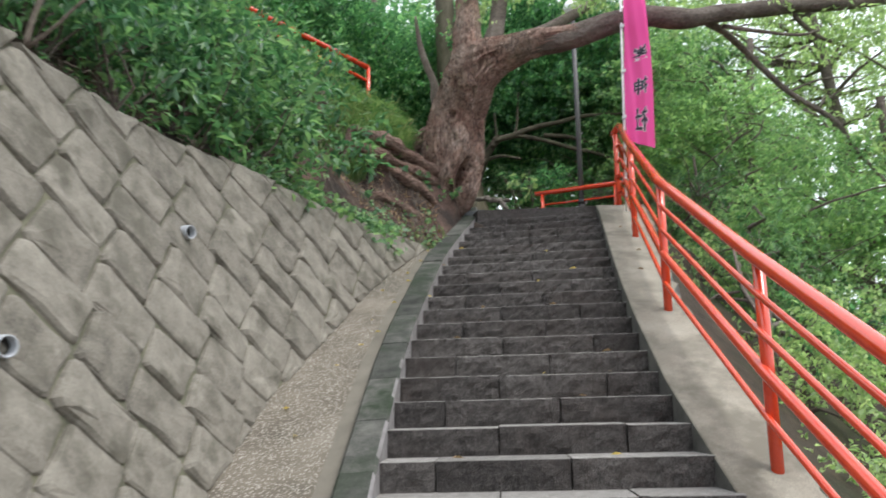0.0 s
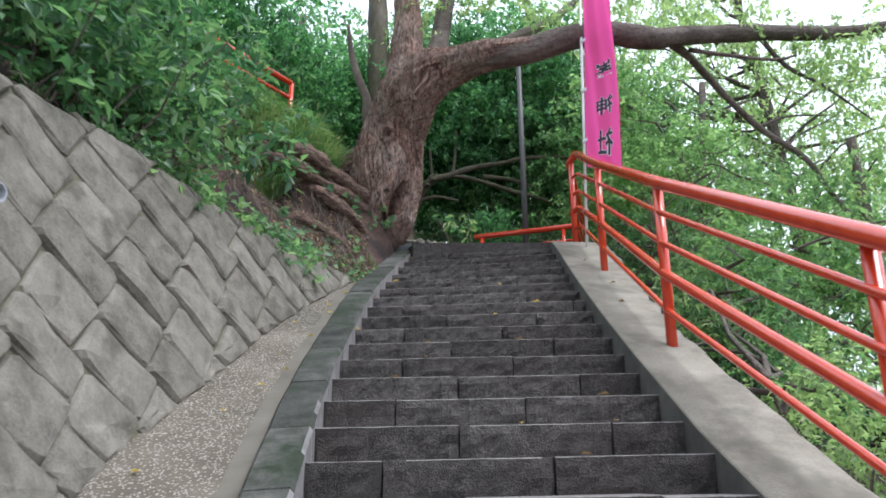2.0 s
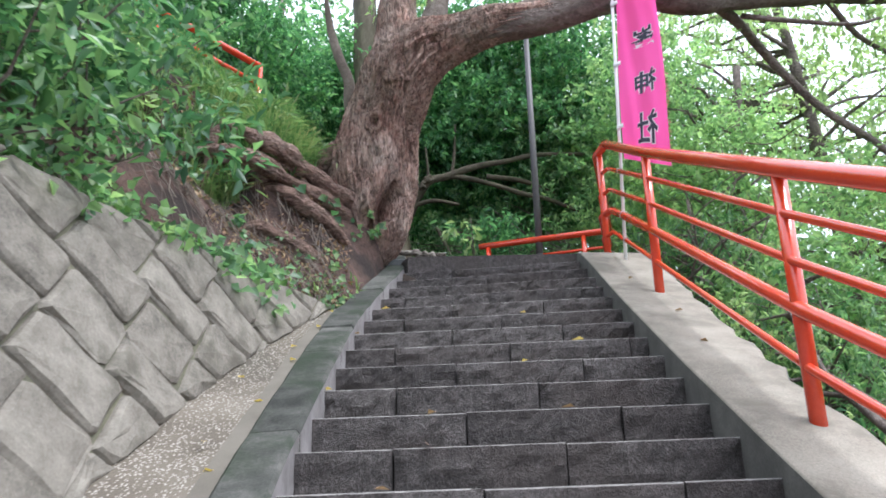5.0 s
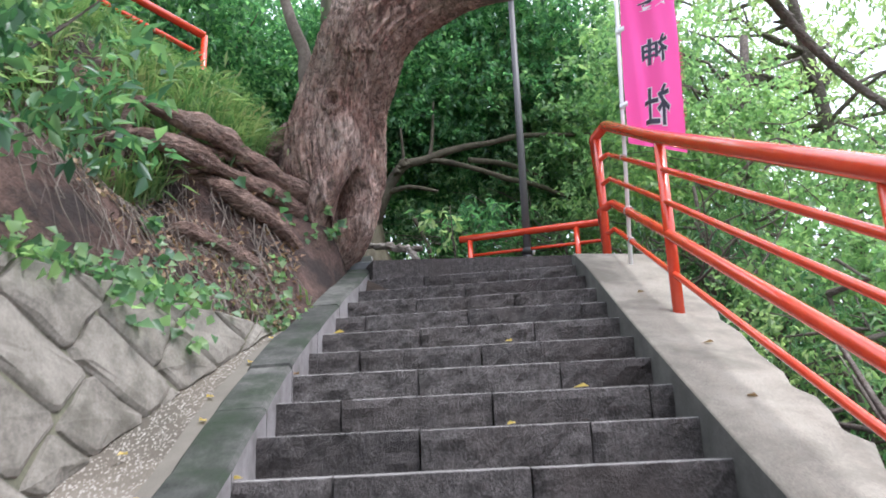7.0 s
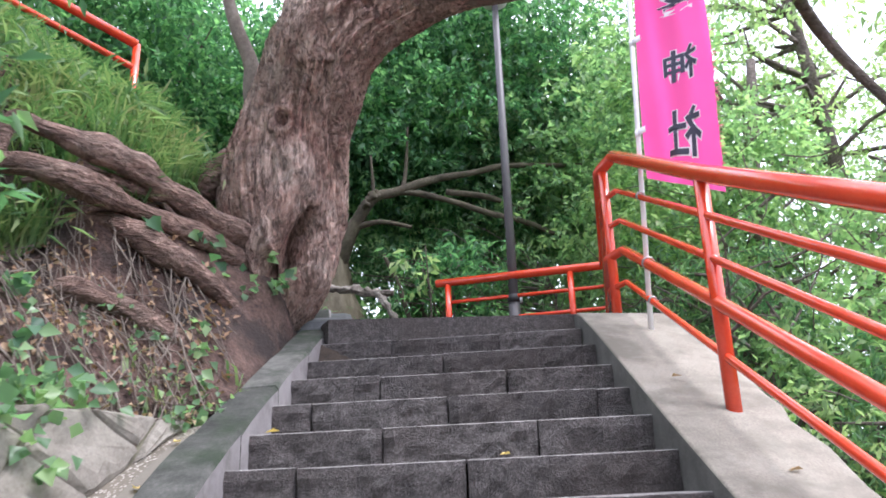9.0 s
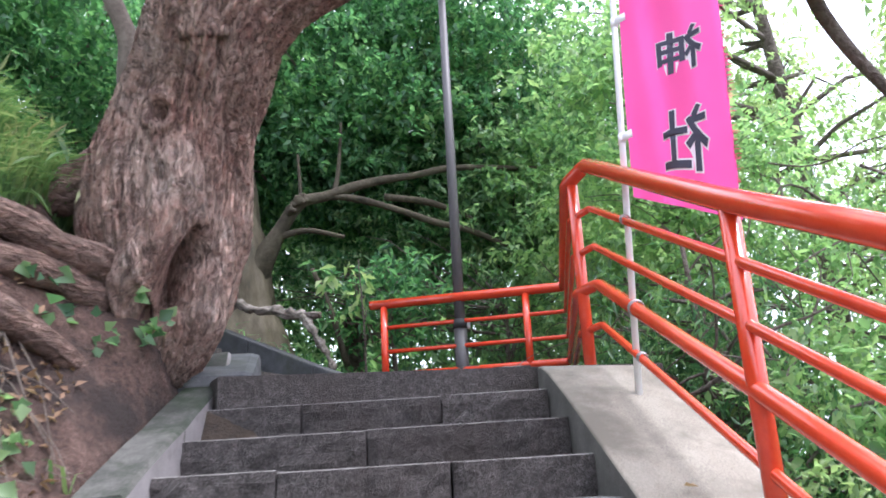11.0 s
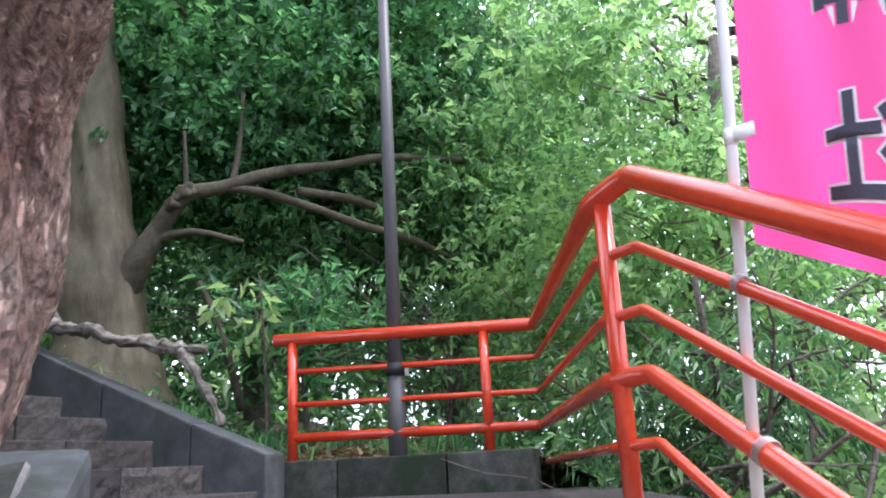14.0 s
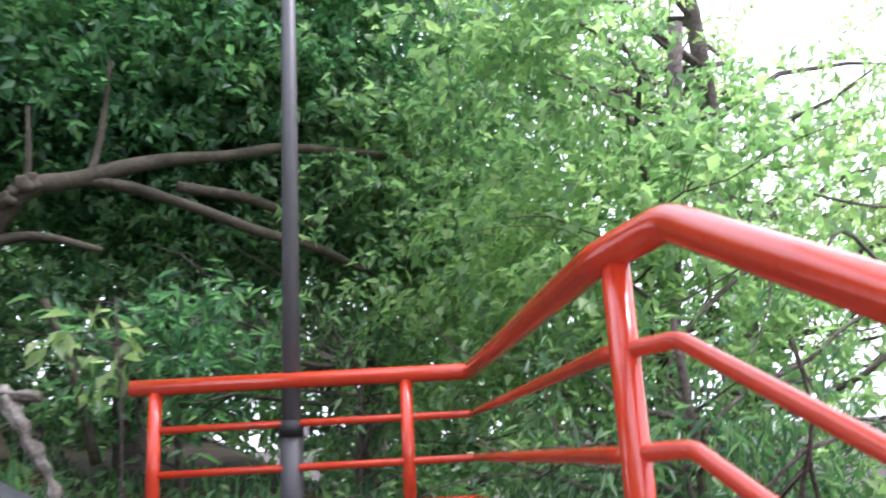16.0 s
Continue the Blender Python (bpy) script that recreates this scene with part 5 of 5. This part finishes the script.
# bamboo-leaved shrub beside the landing railing
tree("slim_leaved_shrub", "shrub with slim bright leaves behind the red railing", [(4.6, 12.9, 2.2, 0.05), (4.5, 12.8, 4, 0.04), (4.4, 12.8, 5.6, 0.02)],
     [(4.7, 13.2, 4.8, 1.0, 1.0, 0.9, 36, 0.4), (5.0, 13.6, 3.7, 1.0, 1.3, 1.0, 24, 0.4)], M_LEAF_BUSH, 3400, 0.11, 71, 0.22, 0.6, share=0.9, twig=0.012)
tree("slim_leaved_shrub", "shrub with slim leaves and bare twigs under the railing", [(4.5, 10.3, 0.5, 0.05), (4.4, 10.4, 2.4, 0.04), (4.3, 10.5, 3.8, 0.02)],
     [(4.5, 10.4, 2.9, 1.0, 1.3, 1.1, 36, 0.4)], M_LEAF_MID, 3200, 0.09, 72, 0.24, 0.5, share=0.6)
tree("tangled_shrub", "dark shrub with tangled bare twigs under the railing", [(4.4, 12.4, 1.5, 0.06), (4.5, 12.3, 3.2, 0.045), (4.6, 12.2, 4.6, 0.02)],
     [(4.8, 12.2, 3.5, 1.2, 1.6, 0.8, 34, 0.4), (4.6, 9.6, 2.2, 0.8, 1.4, 0.7, 20, 0.35)], M_LEAF_DARK, 1300, 0.1, 80, 0.4, 0.5, share=1.0, twig=0.014)
# bare branches tangled under the crowns beside the railing
rngx = np.random.default_rng(83)
for cx, cy, cz, lab in ((4.7, 12.5, 4.2, "tangled bare brown branches under the leaves beside the railing"), (4.5, 10.8, 3.0, "bare arching twigs under the railing"), (5.6, 13.6, 5.6, "grey-brown bare branches among bright leaves")):
    bits = []
    for _ in range(46):
        p = np.array([cx, cy, cz]) + rngx.normal(0, 1, 3) * np.array([0.6, 0.8, 0.45])
        d = rngx.normal(0, 1, 3) * np.array([1, 1, 0.45])
        d /= np.linalg.norm(d)
        r = 0.006 + 0.016 * rngx.random() ** 2
        q = [(*p, r)]
        for k in range(5):
            d = d + rngx.normal(0, 0.3, 3)
            d /= np.linalg.norm(d)
            p = p + d * 0.3
            q.append((*p, r * (1 - k / 6)))
        bits.append(tube_arrays(smooth_path(q, 2), 5, caps=False))
    v, f = join_arrays(bits)
    thicket = empty("thicket", lab, "shrub", group="bare shrubs on the slope")
    tagged(soup("branchwork", v, f, M_BARK2, thicket, "", True), kind="stuff")
    stem = [(cx, cy, ground_h(cx, cy) - 0.1, 0.05), (cx + 0.05, cy, (cz + ground_h(cx, cy)) / 2, 0.04), (cx, cy + 0.05, cz, 0.025)]
    tube("stem", smooth_path(stem, 5), M_BARK2, thicket, 10)
# understorey on the terrace
tree("understorey_shrub", "glossy dark shrub with upright long leaves", [(2.3, 15.6, 4.6, 0.03), (2.25, 15.5, 5.3, 0.025), (2.2, 15.4, 6.1, 0.012)],
     [(2.15, 15.35, 5.75, 0.55, 0.4, 0.5, 20, 0.26)], M_LEAF_DARK, 3800, 0.15, 73, 0.26, 0.2, share=0.6, twig=0.008)
tree("understorey_shrub", "green shrub on the terrace behind the railing", [(3.6, 15.6, 4.3, 0.03), (3.6, 15.5, 5.0, 0.025), (3.6, 15.4, 5.6, 0.012)],
     [(3.6, 15.6, 5.3, 0.9, 0.6, 0.75, 26, 0.34), (0.9, 16.4, 6.0, 0.8, 0.4, 0.5, 14, 0.3), (2.7, 16.3, 6.5, 1.2, 0.4, 0.6, 24, 0.34)], M_LEAF_MID, 2200, 0.11, 74, 0.3, 0.3, share=0.6, twig=0.008)
tree("sapling", "sapling with large yellow-green leaves", [(1.85, 14.9, 4.55, 0.012), (1.83, 14.8, 5.2, 0.01), (1.75, 14.6, 5.95, 0.006)],
     [(1.75, 14.55, 5.85, 0.22, 0.1, 0.15, 1, 0.1), (1.85, 14.75, 5.5, 0.1, 0.1, 0.1, 1, 0.08)], M_LEAF_LIGHT, 300, 0.14, 75, 0.5, 0.8, share=0.9, twig=0.004)
# trees on the hillside above the wall
tree("hillside_tree", "dark hillside tree above the bushes", [(-4.2, 12.5, 6.5, 0.15), (-4.1, 12.3, 9, 0.12), (-4, 12, 12, 0.06)],
     [(-3.4, 13.4, 9.6, 2.2, 1.5, 1.8, 70, 0.65)], M_LEAF_DARK, 800, 0.12, 76)
tree("hillside_tree", "green hillside tree above the bushes", [(-6.5, 8, 7, 0.18), (-6.3, 8, 9, 0.14), (-6, 8, 12, 0.07)],
     [(-5.6, 8.8, 8.8, 2.0, 2.4, 1.9, 70, 0.65), (-5.4, 5.0, 7.6, 1.6, 2.2, 1.6, 44, 0.6)], M_LEAF_MID, 850, 0.12, 77)
# the old tree's own leaves, hanging from its limbs
rng = np.random.default_rng(78)
hang = scatter_blobs([(4.4, 10.5, 7.25, 1.9, 0.8, 0.35, 26, 0.3), (6.2, 10.6, 7.0, 1.4, 0.9, 0.7, 26, 0.34), (2.8, 10.9, 7.8, 2.2, 1.0, 0.55, 30, 0.4), (0.6, 10.9, 7.6, 0.7, 0.5, 0.5, 8, 0.25), (6.4, 11.1, 5.4, 0.9, 0.5, 0.8, 10, 0.25)], rng)
V, F = leaf_cloud(hang, 1500, 0.1, rng, 0.42, 0.6)
soup("crown", V, F, M_LEAF_LIGHT, old, "bright green leaves against the sky")


# ---- bushes along the top of the wall ----
def bush(name, label, spots, leaf, length, per, seed, slim=0.34, lift=0.25):
    """A bush rooted on the bank: stems and leaves in whorls. spots: (y, distance behind the wall's edge, size)."""
    rng = np.random.default_rng(seed)
    b = empty(name, label, "bush", group="bushes on the bank")
    blobs, stems = [], []
    for y, d, s in spots:
        p = bank_point(y, max(0, d))
        if d < 0:
            p[0] -= d
        c = p + np.array([0.12 * s, 0, lift + 0.35 * s])
        n = max(4, int(13 * s))
        for _ in range(n):
            q = rng.normal(size=3) * np.array([0.33, 0.36, 0.27]) * s
            r = 0.17 * (0.7 + 0.7 * rng.random())
            e = c + q
            blobs.append((*e, r, r, r * 0.85))
            if rng.random() < 0.6:
                s0 = p + rng.normal(0, 0.08, 3) * np.array([1, 1, 0]) - np.array([0, 0, 0.05])
                m = s0 + (e - s0) * 0.5 + rng.normal(0, 0.06, 3)
                stems.append(tube_arrays([(*s0, 0.014), (*m, 0.01), (*e, 0.004)], 5, caps=False))
    v, f = join_arrays(stems)
    tagged(soup("stemwork", v, f, M_BARK2, b, "", True), kind="stuff")
    V, F = leaf_cloud(blobs, per, length, rng, slim, 0.05, 0.3)
    soup("leafage", V, F, leaf, b)
    return b


rngp = np.random.default_rng(88)
bush_spots = [(y + rngp.normal(0, 0.12), d + rngp.normal(0, 0.1), s) for y in np.arange(2.0, 9.3, 0.42) for d, s in ((0.12, 0.75), (0.6, 1.0), (1.25, 1.25), (2.1, 1.4), (3.0, 1.5)) if not (y > 7.8 and d < 0.5) and not (y > 8.6 and d < 1.1)]
for i in range(8):
    sel = [r for r in bush_spots if 2 + i * 0.95 <= r[0] < 2 + (i + 1) * 0.95]
    if sel:
        bush("laurel_bush", "leafy green bush with whorled glossy leaves over the wall", sel, M_LEAF_BUSH, 0.12 if i > 3 else 0.1, 9500, 200 + i, 0.4)
bush("laurel_bush", "leafy bush with yellow-green shoot tips hanging over bare soil", [(9.1, 1.25, 0.6), (9.3, 1.5, 0.6), (9.5, 1.9, 0.75), (9.8, 2.2, 0.8), (8.6, 1.0, 0.5)], M_LEAF_LIGHT, 0.13, 5200, 230, 0.3, 0.1)


# ---- ivy and low plants on the soil and the wall's top ----
def ground_leaves(name, label, spots, leaf, length, seed, slim=0.85, cat="ivy", group="ivy on the bank"):
    """Round leaves close to the ground: spots are (place, spread, how many)."""
    rng = np.random.default_rng(seed)
    C, D, N = [], [], []
    for p, s, n in spots:
        q = rng.normal(size=(n, 3)) * np.array([s, s, s * 0.55])
        C.append(np.array(p) + q)
        d = rng.normal(size=(n, 3)) + np.array([0.5, -0.4, -0.4])
        D.append(d)
        N.append(rng.normal(size=(n, 3)) * 0.5 + np.array([0.45, -0.6, 0.6]))
    C, D, N = map(np.concatenate, (C, D, N))
    L = length * (0.6 + 0.8 * rng.random(len(C)))
    V, F = leaf_arrays(C, D, N, L, L * slim, rng)
    return tagged(soup(name, V, F, leaf), label, cat, group)


sp = [(on_bank(wall_top_x(y) - 0.16 - 0.12 * rngp.random(), y, 0.05), 0.12, 62) for y in np.arange(6.6, 9.6, 0.12)]
ground_leaves("ivy", "ivy spilling over the top of the stone wall", sp, M_LEAF_MID, 0.07, 301)
sp = [(wall_point(y, WALL_TOP - dz, 0.1), 0.05, 7) for y, dz in ((8.55, 0.05), (8.62, 0.15), (8.7, 0.25), (8.95, 0.08), (9.0, 0.2), (9.05, 0.28), (8.3, 0.04), (8.1, 0.02))]
ground_leaves("ivy", "trailing ivy shoots hanging down the stone wall", sp, M_LEAF_MID, 0.075, 302)
sp = [(on_bank(x, y, 0.05), 0.05, 8) for x, y in ((-0.18, 10.32), (-0.2, 10.2), (-0.17, 10.1), (-0.13, 10.0), (-0.11, 9.92), (-0.22, 10.4), (-0.05, 10.1))]
ground_leaves("ivy", "ivy shoot creeping up the bare earth bank", sp, M_LEAF_MID, 0.065, 303)
sp = [(on_bank(x, y, 0.06), 0.06, 7) for x, y in ((-1.0, 9.75), (-0.95, 9.65), (-0.9, 9.55), (-1.05, 9.85), (-0.35, 10.75), (-0.15, 10.9), (-0.6, 10.5), (-1.4, 9.6), (-0.75, 9.6))]
ground_leaves("ivy", "blue-green ivy leaves hanging on the bank", sp, M_LEAF_BUSH, 0.09, 304)
sp = [(on_bank(-0.05 - 0.75 * rngp.random(), 9.7 + 0.6 * rngp.random(), 0.03), 0.035, 3) for _ in range(46)]
ground_leaves("ivy", "scattered small ivy leaves on the dark soil", sp, M_LEAF_MID, 0.045, 307)
sp = [(on_bank(0.16, 11.12, 0.05), 0.06, 12), (on_bank(0.2, 11.2, 0.05), 0.05, 8), (on_bank(0.02, 11.0, 0.05), 0.06, 8), ((0.15, 11.08, 4.7), 0.02, 4)]
ground_leaves("weeds", "small broad-leaved weeds at the foot of the tree", sp, M_LEAF_MID, 0.08, 305, cat="weeds", group="weeds")
sp = [(np.array([x, terrace_front(x) + s, terrace_z(x, terrace_front(x) + s) + 0.06]), 0.14, 26) for x, s in ((0.5, 0.35), (0.9, 0.3), (1.25, 0.5), (1.6, 0.5), (1.5, 0.95), (2.2, 0.6), (2.9, 0.5), (0.2, 0.8), (3.3, 0.4), (1.0, 1.2), (1.4, 1.5), (1.9, 1.2), (2.4, 1.3), (0.6, 1.4), (1.7, 1.9), (2.8, 1.5), (3.2, 1.1))]
ground_leaves("weeds", "leafy weeds on the littered soil behind the wall", sp, M_LEAF_MID, 0.12, 306, 0.3, "weeds", "weeds")


def grass(name, label, places, height, seed, leaf, lean=0.5):
    """Blades of grass, each bent once: places are (x, y, z)."""
    rng = np.random.default_rng(seed)
    P = np.array(places)
    n = len(P)
    a = rng.random(n) * 2 * math.pi
    d = np.stack([np.cos(a), np.sin(a), np.zeros(n)], 1)
    s = np.stack([-np.sin(a), np.cos(a), np.zeros(n)], 1)
    h = height * (0.5 + 0.8 * rng.random(n))[:, None]
    w = 0.005 + 0.006 * rng.random(n)[:, None]
    b = lean * (0.4 + rng.random(n))[:, None]
    m = P + d * h * b * 0.35 + np.array([0, 0, 1]) * h * 0.65
    t = P + d * h * b * 1.1 + np.array([0, 0, 1]) * h * (0.95 - 0.3 * b)
    V = np.stack([P - s * w, P + s * w, m + s * w * 0.8, m - s * w * 0.8, t], 1).reshape(-1, 3)
    i = np.arange(n)[:, None] * 5
    F = np.concatenate([i + np.array([[0, 1, 2]]), i + np.array([[0, 2, 3]]), i + np.array([[3, 2, 4]])], 1).reshape(-1, 3)
    return tagged(soup(name, V, F, leaf), label, "grass", kind="stuff")


rngg = np.random.default_rng(310)
pl = []
while len(pl) < 11000:
    y0 = 9.9 + 2.6 * rngg.random()
    y, d = y0, (0.75 if y0 > 10.5 else 1.1) + 2.3 * rngg.random() ** 1.3
    p = bank_point(y, d)
    if p[0] > 0.0 - 0.2 and y < 12.2:
        continue
    if noise.noise(Vector((p[0] * 2, p[1] * 2, 0))) > -0.3:
        pl.append(p)
grass("grass", "long green grass on the top of the bank", pl, 0.29, 311, M_GRASS, 0.8)
sp = []
while len(sp) < 110:
    y = 9.9 + 2.4 * rngg.random()
    p = bank_point(y, (0.8 if y > 10.5 else 1.15) + 2.0 * rngg.random())
    if p[0] < -0.25:
        sp.append((p + np.array([0, 0, 0.16]), 0.13, 26))
tagged(ground_leaves("bamboo_grass", "slim-leaved green bamboo grass on the bank", sp, M_GRASS, 0.15, 314, 0.16, "grass", ""), kind="stuff")
pl = []
for cx, cy in ((-0.3, 10.02), (-0.42, 10.05), (-0.1, 9.98), (-0.35, 9.9), (0.05, 10.25)):
    for _ in range(9):
        pl.append(on_bank(cx + rngg.normal(0, 0.05), cy + rngg.normal(0, 0.05), 0.0))
grass("grass", "small tufts of grass on the bare bank", pl, 0.13, 312, M_GRASS, 0.9)
pl = []
while len(pl) < 1000:
    x, s = -0.5 + 4.2 * rngg.random(), 0.25 + 2.6 * rngg.random() ** 1.3
    if noise.noise(Vector((x * 1.5, s * 2, 4))) > -0.05:
        pl.append((x, terrace_front(x) + s, terrace_z(x, terrace_front(x) + s)))
grass("grass", "thin bamboo grass on the terrace behind the railing", pl, 0.26, 313, M_LEAF_DARK, 0.9)

# ---- leaf litter and fallen leaves ----
rngl = np.random.default_rng(320)
n = 4200
xsr = -0.4 + 4.2 * rngl.random(n)
ssr = 0.05 + 2.2 * rngl.random(n) ** 1.4
C = np.array([(x, terrace_front(x) + s, terrace_z(x, terrace_front(x) + s) + 0.012) for x, s in zip(xsr, ssr)])
L = 0.05 + 0.06 * rngl.random(n)
V, F = leaf_arrays(C, rngl.normal(size=(n, 3)) * np.array([1, 1, 0.25]), rngl.normal(size=(n, 3)) * 0.35 + np.array([0, 0, 1.0]), L, L * 0.5, rngl)
tagged(soup("leaf_litter", V, F, M_DEADLEAF), "dry brown leaves lying on the terrace soil", "leaves", kind="stuff")
n = 1500
C = np.array([on_bank(-0.05 - 1.6 * rngl.random(), 9.5 + 1.3 * rngl.random(), 0.015) for _ in range(n)])
L = 0.03 + 0.04 * rngl.random(n)
V, F = leaf_arrays(C, rngl.normal(size=(n, 3)), rngl.normal(size=(n, 3)) * 0.4 + np.array([0.5, -0.4, 0.8]), L, L * 0.5, rngl)
tagged(soup("leaf_litter", V, F, M_DEADLEAF), "dry leaves and crumbs of bark on the earth bank", "leaves", kind="stuff")


def fallen(x, y, z, size, mat, label):
    c = np.array([[x, y, z]])
    a = rngl.random() * 6.28
    V, F = leaf_arrays(c, np.array([[math.cos(a), math.sin(a), 0.05]]), np.array([[0.1, 0.1, 1.0]]), np.array([size]), np.array([size * 0.5]), rngl)
    tagged(soup("fallen_leaf", V, F, mat), label, "leaf", group="fallen leaves")


for k, x in ((-1, 0.05), (-1, 1.05), (1, 0.95), (2, 0.75), (2, 1.25), (5, 0.35), (6, 0.42), (3, 1.35), (7, -0.1), (8, 1.05), (10, 0.05), (9, 1.5), (12, 0.3), (4, 0.1), (6, 1.1), (11, 1.3)):
    a, b = step_edge(k)
    t = (x - a[0]) / (b[0] - a[0])
    p = a + (b - a) * t
    fallen(p[0], p[1] + 0.05, p[2] + 0.014, 0.06 + 0.03 * rngl.random(), M_YELLOW if (k + int(x * 10)) % 3 == 0 else M_DEADLEAF, "fallen leaf lying on a stone step")
for y, t in ((6.3, 0.5), (6.7, 0.7), (7.0, 0.85), (7.3, 0.6), (7.8, 0.75), (8.2, 0.4), (8.8, 0.6), (9.3, 0.7), (9.75, 0.6), (5.2, 0.5), (5.6, 0.3), (8.5, 0.8)):
    x = lerp(y, BASE_Y, BASE_X) * (1 - t) + lerp(y, CURB_Y, CURB_X) * t
    fallen(x, y, gutter_z(x, y) + 0.01, 0.07, M_YELLOW, "yellow fallen leaf on the gutter strip")
for y, t in ((8.6, 0.6), (7.9, 0.4), (9.6, 0.3)):
    x = lerp(y, CHEEK_Y, CHEEK_IN) * (1 - t) + lerp(y, CHEEK_Y, CHEEK_OUT) * t
    fallen(x, y, cheek_z(y) + 0.012, 0.07, M_DEADLEAF, "pale dry leaf on the concrete strip")
